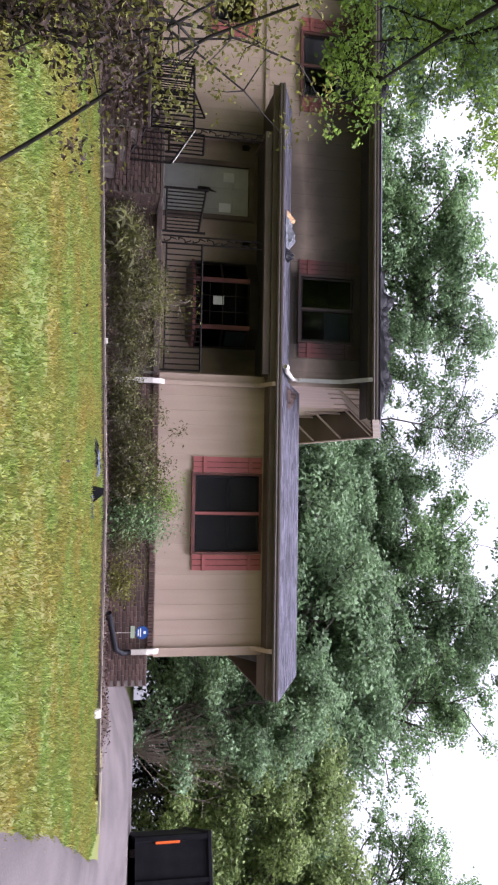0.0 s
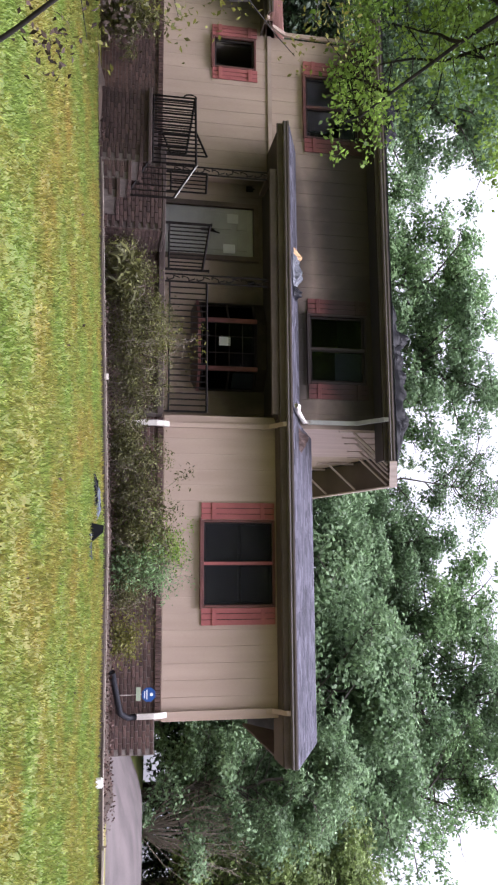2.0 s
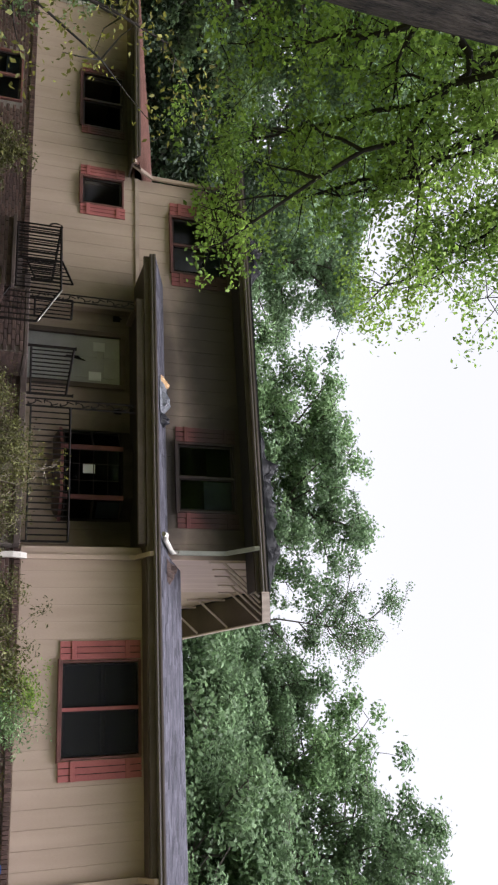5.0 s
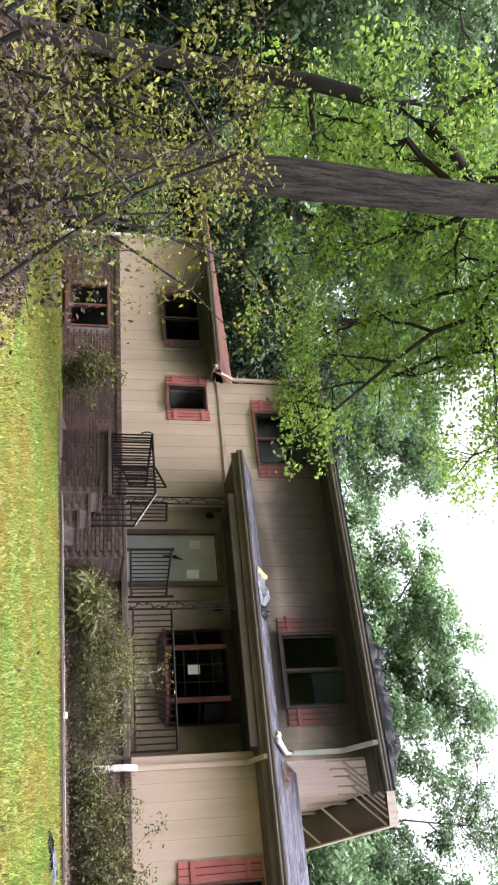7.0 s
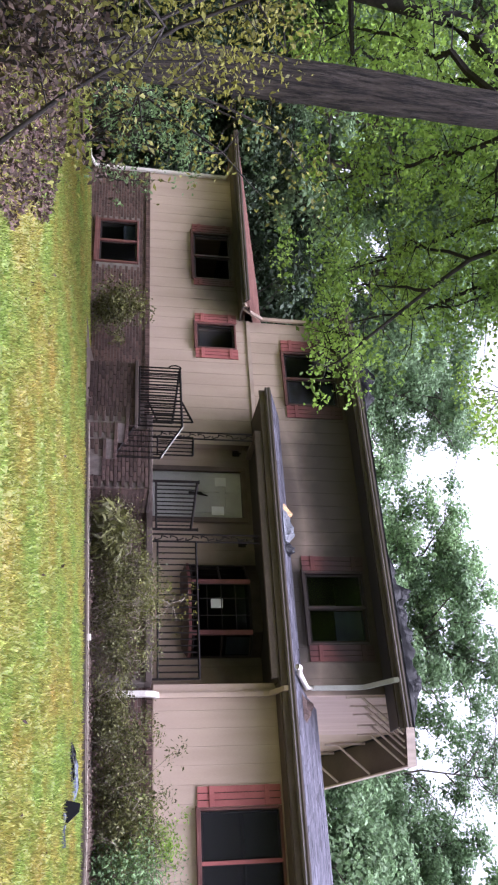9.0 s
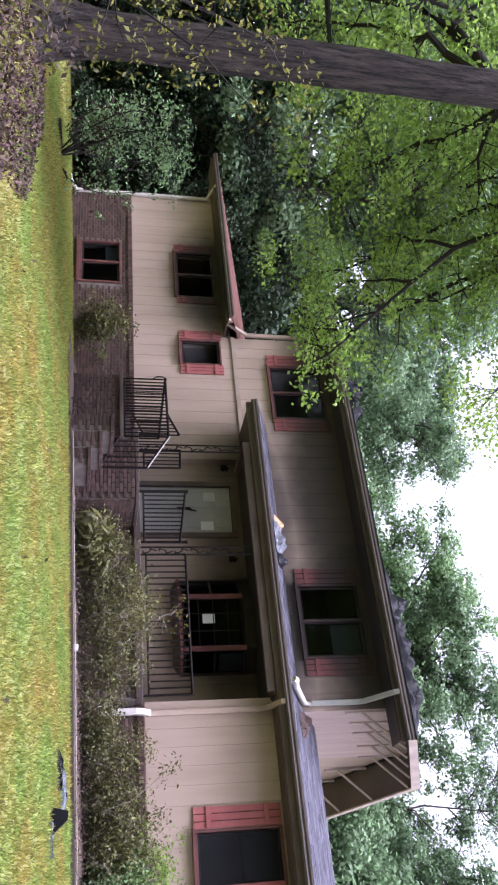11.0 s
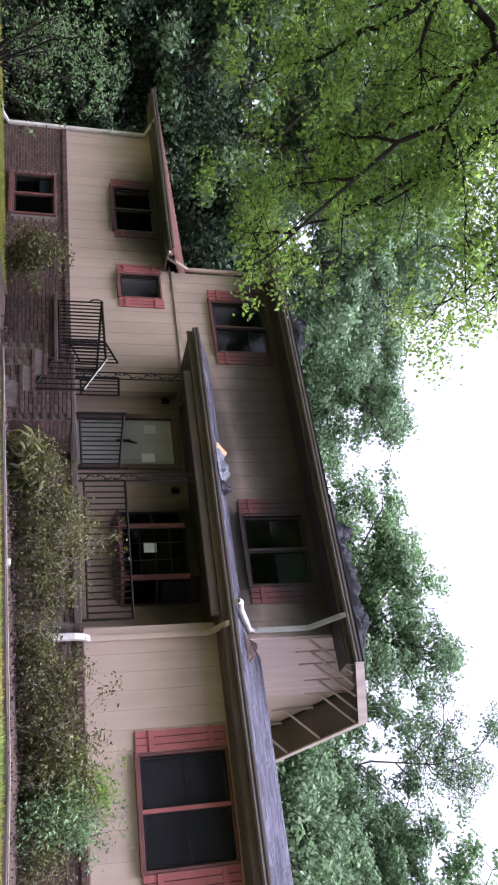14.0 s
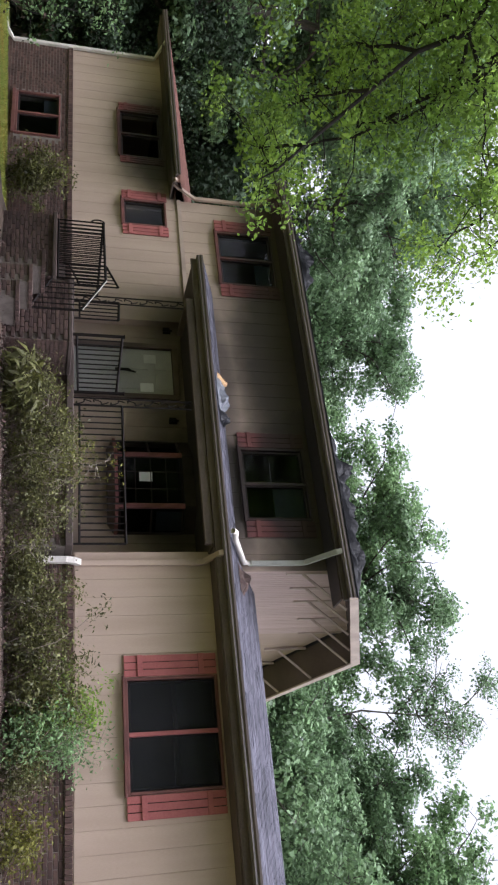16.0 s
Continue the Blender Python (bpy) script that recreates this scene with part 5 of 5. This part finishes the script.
shrub(-0.55, 15.7, 0.25, 0.55, 600, 0.06, M_LEAFY, 82, "small yellowing shrub in the bed")
shrub(-6.9, 14.75, 0.3, 0.55, 120, 0.22, M_LEAFB, 83, "broad-leaved green plant in the bed", 0.25)
shrub(-13.1, 16.3, 0.6, 1.15, 900, 0.085, M_LEAFB, 85, "brown straggling shrub against the brick wall")

# ---------------------------------------------------------------- loose things


def dumpster():
    x0, x1, y0, y1 = 0.0, 2.72, 0.0, 4.8
    z0 = 0.16
    z1 = z0 + 1.62
    d = thing("dumpster", "black steel roll-off dumpster with an orange tag", "dumpster", at=(5.42, 18.7, ground_z(6.2, 18.9) + 0.03))
    d.rotation_euler = (0, 0, radians(-20))
    so = Solid()
    t = 0.05
    for bounds in ((x0, x1, y0, y0 + t, z0, z1), (x0, x1, y1 - t, y1, z0, z1), (x0, x0 + t, y0 + t, y1 - t, z0, z1), (x1 - t, x1, y0 + t, y1 - t, z0, z1)):
        Solid().box(*bounds).part("side_panel", M_BIN, d)
    Solid().box(x0 + t, x1 - t, y0 + t, y1 - t, z0, z0 + t).part("bottom_panel", M_BIN, d)
    Solid().box(x0 - 0.05, x1 + 0.05, y0 - 0.05, y0 + 0.08, z1, z1 + 0.1, 0.015).box(x0 - 0.05, x0 + 0.08, y0 + 0.08, y1, z1, z1 + 0.1, 0.015).box(x1 - 0.08, x1 + 0.05, y0 + 0.08, y1, z1, z1 + 0.1, 0.015).part("top_rail", M_BIN, d)
    for f in (0.02, 0.34, 0.66, 0.98):
        x = x0 + (x1 - x0) * f
        Solid().prism([(x - 0.07, y0), (x - 0.04, y0 - 0.07), (x + 0.04, y0 - 0.07), (x + 0.07, y0)], z0, z1, "z").part("rib", M_BIN, d)
    for f in (0.12, 0.42, 0.58):
        x = x0 + (x1 - x0) * f
        Solid().prism([(y0 + 0.16 + 0.15 * math.cos(a), z0 - 0.02 + 0.14 * math.sin(a)) for a in [6.283 * k / 14 for k in range(14)]], x - 0.08, x + 0.08).part("wheel", M_IRON, d)
    Solid().box(x0 + 0.10, x0 + 0.17, y0 - 0.025, y0 - 0.002, z0 + 0.45, z0 + 1.0, 0.008).part("tag", M_ORANGE, d, "bright orange tag")
    sx0, sx1, sz0, sz1 = x0 + 1.08, x0 + 1.80, z0 + 1.05, z0 + 1.55
    plate = Solid().box(sx0, sx1, y0 - 0.02, y0 - 0.002, sz0, sz1, 0.004).part("sign_plate", M_PAPER, d, "white sign plate with dark lettering bars")
    for a, b, c, e in ((0.08, 0.92, 0.06, 0.17), (0.15, 0.85, 0.26, 0.32), (0.3, 0.7, 0.45, 0.62), (0.22, 0.78, 0.75, 0.85)):
        Solid().box(sx0 + (sx1 - sx0) * a, sx0 + (sx1 - sx0) * b, y0 - 0.024, y0 - 0.0205, sz0 + (sz1 - sz0) * c, sz0 + (sz1 - sz0) * e).part("lettering_bar", M_DARK, plate)


dumpster()


def crumpled(name, x0, x1, y, z, depth, height, mat, seed, label, category, nx=26, ny=8):
    """A sheet of heaped, folded plastic lying on a roof."""
    rng = random.Random(seed)
    vs, fs = [], []
    for j in range(ny + 1):
        for i in range(nx + 1):
            u, v = i / nx, j / ny
            edge = min(1, 4 * min(u, 1 - u)) * math.sin(math.pi * v) ** 0.5
            n_ = 0.5 + 0.8 * noise.noise((u * (x1 - x0) * 3.4 + seed, v * 3, seed)) + 0.3 * noise.noise((u * (x1 - x0) * 8, v * 7, seed)) + 0.14 * abs(noise.noise((u * (x1 - x0) * 17, v * 12, seed + 2)))
            vs.append((x0 + (x1 - x0) * u + 0.3 * (x1 - x0) / nx * rng.random(), y + depth * (v - 0.5) + 0.06 * noise.noise((u * 9, v * 5, seed + 4)), z + 0.379 * depth * (v - 0.5) + height * edge * max(0.12, n_)))
    for j in range(ny):
        fs += [(j * (nx + 1) + i, j * (nx + 1) + i + 1, (j + 1) * (nx + 1) + i + 1, (j + 1) * (nx + 1) + i) for i in range(nx)]
    put(name, mesh_of(name, vs, fs, mat), label=label, category=category)


M_TARPW = material("black_and_pale_sheeting", (0.005, 0.005, 0.006), (0.012, 0.012, 0.015), 0.45, 2.2, 9, 0.5, spec=0.07, amount=0.12, bias=0.27)
crumpled("roof_tarp", -7.3, -3.95, 16.72, 5.13, 0.5, 0.34, M_TARPW, 7, "heaped black plastic sheeting on the main roof", "tarp", 110, 18)
crumpled("roof_tarp", -12.6, -10.9, 16.72, 5.13, 0.45, 0.32, M_TARPW, 9, "heaped black plastic sheeting on the main roof", "tarp", 60, 16)
M_SHEET = material("grey_blue_sheet", (0.11, 0.115, 0.13), (0.06, 0.064, 0.075), 0.6, 4, 30, 0.2)
crumpled("roof_debris", -8.05, -7.35, 16.1, 2.83, 0.4, 0.2, M_SHEET, 13, "crumpled grey sheet lying on the porch roof", "debris", 14)
crumpled("roof_debris", -8.15, -7.85, 16.15, 2.86, 0.3, 0.20, material("tan_cardboard", (0.5, 0.32, 0.17), (0.4, 0.25, 0.13), 0.8, 4, 40, 0.2), 14, "scrap of tan board on the porch roof", "debris", 8)
crumpled("roof_debris", -7.35, -7.12, 16.15, 2.85, 0.3, 0.24, M_TARP, 15, "black crumpled scrap on the porch roof", "debris", 8)
crumpled("roof_debris", -4.5, -4.05, 16.5, 3.0, 0.35, 0.18, M_LITTER, 16, "heap of brown leaves on the wing roof", "debris", 10)
def folded_sheet(name, x, y, mat_a, mat_b, outline, flap, label, thick=0.02):
    """A stiff plastic sheet standing in a fold on the lawn, with a lighter flap lying beside it."""
    ob = thing(name, label, "plastic sheet", at=(x, y, ground_z(x, y) - 0.01))
    outline = [(0.72 * u, 0.72 * w) for u, w in outline]
    Solid().prism(outline, -thick, thick, "y").part("panel", mat_a, ob)
    Solid().poly([(*p, 0.03 + 0.03 * (i % 2)) for i, p in enumerate(flap)] + [(*p, 0.015) for p in flap], [(0, 1, 2, 3), (7, 6, 5, 4), (0, 4, 5, 1), (1, 5, 6, 2), (2, 6, 7, 3), (3, 7, 4, 0)]).part("flap", mat_b, ob, "grey side of the sheet")


folded_sheet("plastic_sheet", -2.14, 11.75, M_TARP, M_BLIND, [(-0.20, 0.0), (-0.19, 0.06), (-0.14, 0.27), (-0.02, 0.26), (0.06, 0.17), (0.20, 0.02), (0.05, 0.0)], [(0.0, -0.10), (0.34, -0.04), (0.30, 0.05), (0.02, 0.02)], "black plastic sheet folded up on the lawn")
crumpled("lawn_scrap", -2.95, -2.35, 12.7, ground_z(-2.6, 12.7) - 0.01, 0.2, 0.1, M_BLIND, 18, "grey sheet scrap at the lawn's edge", "debris", 12)
crumpled("lawn_scrap", -3.05, -2.45, 12.35, ground_z(-2.7, 12.35) - 0.01, 0.12, 0.10, M_TARP, 19, "black strip of plastic on the lawn", "debris", 12)
ob = Solid().box(-0.09, 0.09, -0.06, 0.06, 0, 0.16, 0.02).part("white_block", M_WHITE, None, label="small white block on the edging timber", category="block")
ob.location, ob.scale = (-4.8, 13.93, ground_z(-4.8, 13.9) + 0.07), (0.5, 0.5, 0.4)
ob = Solid().box(-0.07, 0.07, -0.05, 0.05, 0, 0.12, 0.02).part("white_cup", M_PAPER, None, label="white scrap at the lawn's edge", category="litter")
ob.location = (1.35, 13.4, ground_z(1.35, 13.4))


def yard_sign():
    s = thing("yard_sign", "blue octagonal yard sign on a stake with a small green plate", "sign", at=(0.47, 15.86, 0))
    plate = Solid().prism([(0.13 * math.cos(a + 0.3927), 0.0 + 0.13 * math.sin(a + 0.3927)) for a in [6.2832 * k / 8 for k in range(8)]], -0.006, 0.006, "y").part("plate", M_BLUE, s)
    for a, b, z in ((-0.08, 0.08, -0.03), (-0.06, 0.06, -0.07)):
        Solid().box(a, b, -0.009, -0.0065, z - 0.01, z + 0.01).part("lettering_bar", M_PAPER, plate)
    Solid().prism([(0.03 * math.cos(a), 0.05 + 0.03 * math.sin(a)) for a in [6.2832 * k / 10 for k in range(10)]], -0.009, -0.0065, "y").part("emblem", M_PAPER, plate, "white round emblem")
    Solid().tube([(0, 0.012, 0.1), (0, 0.012, ground_z(0.47, 15.86))], 0.008, 5).part("stake", M_WHITE, s)
    Solid().box(-0.13, 0.10, -0.02, -0.012, -0.22, -0.14).part("lower_plate", M_PLASTER, s, "small pale green plate")


yard_sign()
Solid().tube([(8.4, 36.0, 9.0), (10.05, 36.0, 10.28), (11.42, 36.0, 11.39), (12.67, 36.0, 12.46), (16.0, 36.0, 15.5)], 0.012, 4).part("overhead_wire", M_IRON, None, label="thin dark wire strung between the trees", category="wire")
Solid().tube([(0.86, 15.98, -0.22), (0.86, 15.9, -0.36), (0.75, 15.7, -0.5), (0.3, 15.4, -0.6), (0.0, 15.2, -0.66)], 0.055, 10).part("drain_pipe", M_TARP, None, smooth=True, label="black corrugated drain pipe from the downspout", category="pipe")


# ---------------------------------------------------------------- grass and litter
def grass():
    """Short tufts over the lawn, thicker where the camera passes."""
    rng = np.random.default_rng(5)
    out = []
    for x0, x1, y0, y1, n in ((-10, 0.0, -3.0, 3.0, 9000), (-9, 3.2, 3.0, 9.0, 26000), (-16, 3.4, 9.0, 13.85, 30000), (-24, -9, 4, 17, 12000), (-20, -10.5, 13.8, 16.8, 7000), (3.4, 16, 20, 34, 4000)):
        x, y = x0 + (x1 - x0) * rng.random(n), y0 + (y1 - y0) * rng.random(n)
        keep = np.array([(b < 13.85 or a < -11.2 or a > 4) and (a < drive_x(b) - 0.05 + 0.25 * c if a < 4 else a > drive_x(b) + 10) for a, b, c in zip(x, y, rng.random(n))])
        out.append(np.stack([x, y], 1)[keep])
    p = np.concatenate(out)
    z = np.array([ground_z(a, b) for a, b in p])
    base = np.concatenate([p, z[:, None]], 1)
    vs = []
    for _ in range(5):
        n = len(base)
        a = rng.random(n) * 6.2832
        off = rng.normal(size=(n, 2)) * 0.03
        h = 0.025 + 0.045 * rng.random(n) ** 2
        w = 0.006 + 0.006 * rng.random(n)
        c = base + np.concatenate([off, np.zeros((n, 1))], 1)
        side = np.stack([np.cos(a) * w, np.sin(a) * w, np.zeros(n)], 1)
        lean = rng.normal(size=(n, 2)) * 0.022
        tip = c + np.concatenate([lean, h[:, None]], 1)
        vs.append(np.stack([c - side, c + side, tip], 1))
    v = np.concatenate(vs).reshape(-1, 3)
    n = len(v) // 3
    me = bpy.data.meshes.new("grass")
    me.vertices.add(3 * n)
    me.vertices.foreach_set("co", v.ravel())
    me.loops.add(3 * n)
    me.loops.foreach_set("vertex_index", np.arange(3 * n))
    me.polygons.add(n)
    me.polygons.foreach_set("loop_start", np.arange(n) * 3)
    me.polygons.foreach_set("loop_total", np.full(n, 3))
    me.update(calc_edges=True)
    me.materials.append(M_GRASS)
    put("grass", me, label="short green and yellowed grass with moss", category="grass", kind="stuff")


M_GRASS = material("grass_blade", (0.195, 0.272, 0.055), (0.34, 0.225, 0.055), 0.7, 1.0, 7, 0, rnd=0.45, translucent=0.35, amount=0.65, bias=0.11)
grass()


def litter():
    rng = np.random.default_rng(8)
    n = 30000
    a, r = rng.random(n) * 6.2832, rng.random(n) ** 0.55
    edge = np.array([1 + 0.35 * noise.noise((math.cos(k) * 2, math.sin(k) * 2, 4)) for k in a])
    x, y = -9.0 + 2.7 * r * edge * np.cos(a), 6.5 + 2.0 * r * edge * np.sin(a)
    n2, n3 = 150, 2200
    x, y = np.concatenate([x, -14 + 14 * rng.random(n2), -9.5 + 12 * rng.random(n3)]), np.concatenate([y, 4 + 9 * rng.random(n2), 14.1 + 2.0 * rng.random(n3)])
    keep = np.array([a < drive_x(b) - 0.4 for a, b in zip(x, y)])
    x, y = x[keep], y[keep]
    z = np.array([ground_z(p, q) + (0.05 + 0.1 * smooth_step(14, 16, q) if q > 14 else 0) for p, q in zip(x, y)]) + 0.01 + 0.03 * rng.random(len(x))
    put("leaf_litter", leaf_mesh("leaf_litter", np.stack([x, y, z], 1), 0.05, M_LITTER, rng, 0.6, 0.0), label="brown fallen leaves under the large tree", category="leaves", kind="stuff")


litter()

# ---------------------------------------------------------------- siding boards


def siding(parent, x0, x1, y, z0, z1, holes, width=0.305):
    """Vertical boards with an open groove between them, cut round the openings."""
    n = round((x1 - x0) / width)
    w = (x1 - x0) / n
    for i in range(n):
        a, b = x0 + i * w + 0.0025, x0 + (i + 1) * w - 0.0025
        for r0, r1, s0, s1 in cut((a, b, z0, z1), holes):
            if r1 - r0 > 0.01 and s1 - s0 > 0.01:
                Solid().box(r0, r1, y, y + 0.022, s0, s1, 0.003).part("siding_board", M_SIDING, parent)


def grown(h, g=0.047):
    return (h[0] - g, h[1] + g, h[2] - g, h[3] + g)


siding(wing_front, WING_L + 0.1, WING_R - 0.1, WING_Y, 0.25, 2.42, [grown(W1)])
siding(main_front, MAIN_L, MAIN_R, MAIN_Y, 2.59, 4.72, [grown(UP1), grown(UP2)])
siding(main_front, MAIN_L, PWALL_L, MAIN_Y, 0.2, 2.50, [grown(SW)])
siding(porch_wall, PWALL_L, MAIN_R, PWALL_Y, 0.2, 2.40, [PW, (DOOR[0] - 0.12, DOOR[1] + 0.12, 0, DOOR[3] + 0.12)])
siding(left_front, LEFT_L, MAIN_L, MAIN_Y, 0.2, 2.34, [grown(LW)])
for i in range(36):
    y0 = MAIN_Y + 0.03 + 0.1017 * i
    y1 = y0 + 0.094
    zt = lambda y: PEAK_Z - 0.17 - abs(y - PEAK_Y) * 0.379
    Solid().poly([(MAIN_R, y0, 3.0), (MAIN_R, y1, 3.0), (MAIN_R, y1, zt(y1)), (MAIN_R, y0, zt(y0)), (MAIN_R + 0.02, y0 + 0.003, 3.0), (MAIN_R + 0.02, y1 - 0.003, 3.0), (MAIN_R + 0.02, y1 - 0.003, zt(y1)), (MAIN_R + 0.02, y0 + 0.003, zt(y0))],
                 [(4, 5, 6, 7), (0, 4, 7, 3), (1, 2, 6, 5), (0, 1, 5, 4)]).part("siding_board", M_GABLE, house, "vertical gable board, its colour lightened by open-sky light")

# ---------------------------------------------------------------- bricks
BL, BH, BD, JT, COURSE = 0.195, 0.059, 0.09, 0.010, 0.0695
BRICK = Solid().box(0, BL, 0, BD, 0, BH, 0.004).mesh("brick", M_BRICK)
HALF = Solid().box(0, BL / 2 - JT / 2, 0, BD, 0, BH, 0.004).mesh("half_brick", M_BRICK)
ROWLOCK = Solid().box(0, BH, 0, 0.12, 0, 0.105, 0.004).mesh("rowlock_brick", M_BRICK)
BRICK_D = Solid().box(0, BL, 0, BD, 0, BH, 0.004).mesh("brick", M_BRICKD)
HALF_D = Solid().box(0, BL / 2 - JT / 2, 0, BD, 0, BH, 0.004).mesh("half_brick", M_BRICKD)


def brickwork(parent, x0, x1, y, z0, z1, holes=(), limit=300, rng=random.Random(3), keep=lambda x, z: True, dark=False):
    """Running bond with its face at y; the lowest rows past the limit are joined."""
    todo = []
    rows = int((z1 - z0) / COURSE)
    for r in range(rows):
        z = z1 - (r + 1) * COURSE + JT / 2
        x = x0 + JT / 2 - (BL + JT) / 2 * (r % 2)
        while x < x1 - 0.05:
            half = x < x0
            xa = x0 + JT / 2 if half else x
            ln = BL / 2 - JT / 2 if half else BL
            if xa + ln <= x1 + 0.03 and not any(xa < h[1] and xa + ln > h[0] and z < h[3] and z + BH > h[2] for h in holes) and keep(xa, z):
                todo.append((xa, z, half))
            x += BL + JT
    rest = Solid()
    for k, (xa, z, half) in enumerate(todo):
        dy = rng.uniform(-0.003, 0.003)
        if k < limit:
            ob = put("brick", (HALF_D if half else BRICK_D) if dark else (HALF if half else BRICK), parent, (xa, y + dy, z))
        else:
            rest.box(xa, xa + (BL / 2 - JT / 2 if half else BL), y + dy, y + dy + BD, z, z + BH)
    if rest.v:
        rest.part("lower_brickwork", M_BRICKD if dark else M_BRICK, parent, kind="stuff")


def rowlock(parent, x0, x1, y, z, limit=999):
    n = int((x1 - x0) / (BH + JT))
    for i in range(n):
        put("brick", ROWLOCK, parent, (x0 + i * (BH + JT) + JT / 2, y, z))


wing_base = Solid().box(WING_L, 1.56, WING_Y - 0.01, WING_Y + 0.19, -1.1, 0.13).part("wing_base", M_MORTAR, house)
brickwork(wing_base, WING_L, 1.56, WING_Y - 0.018, -1.0, 0.12)
rowlock(wing_base, WING_L, WING_R, WING_Y - 0.05, 0.128)
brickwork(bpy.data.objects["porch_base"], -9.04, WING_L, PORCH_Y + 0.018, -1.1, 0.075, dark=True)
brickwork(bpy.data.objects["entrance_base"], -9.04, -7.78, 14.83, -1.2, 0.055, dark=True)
so = Solid()
for k in range(17):
    z = 0.055 - (k + 1) * COURSE
    y = 14.84 - (0.1 if k % 2 else 0)
    while y < 15.8:
        so.box(-7.79, -7.762, max(14.84, y), min(15.8, y + BL), z, z + BH)
        y += BL + JT
so.part("side_brickwork", M_BRICKD, bpy.data.objects["entrance_base"], kind="stuff")
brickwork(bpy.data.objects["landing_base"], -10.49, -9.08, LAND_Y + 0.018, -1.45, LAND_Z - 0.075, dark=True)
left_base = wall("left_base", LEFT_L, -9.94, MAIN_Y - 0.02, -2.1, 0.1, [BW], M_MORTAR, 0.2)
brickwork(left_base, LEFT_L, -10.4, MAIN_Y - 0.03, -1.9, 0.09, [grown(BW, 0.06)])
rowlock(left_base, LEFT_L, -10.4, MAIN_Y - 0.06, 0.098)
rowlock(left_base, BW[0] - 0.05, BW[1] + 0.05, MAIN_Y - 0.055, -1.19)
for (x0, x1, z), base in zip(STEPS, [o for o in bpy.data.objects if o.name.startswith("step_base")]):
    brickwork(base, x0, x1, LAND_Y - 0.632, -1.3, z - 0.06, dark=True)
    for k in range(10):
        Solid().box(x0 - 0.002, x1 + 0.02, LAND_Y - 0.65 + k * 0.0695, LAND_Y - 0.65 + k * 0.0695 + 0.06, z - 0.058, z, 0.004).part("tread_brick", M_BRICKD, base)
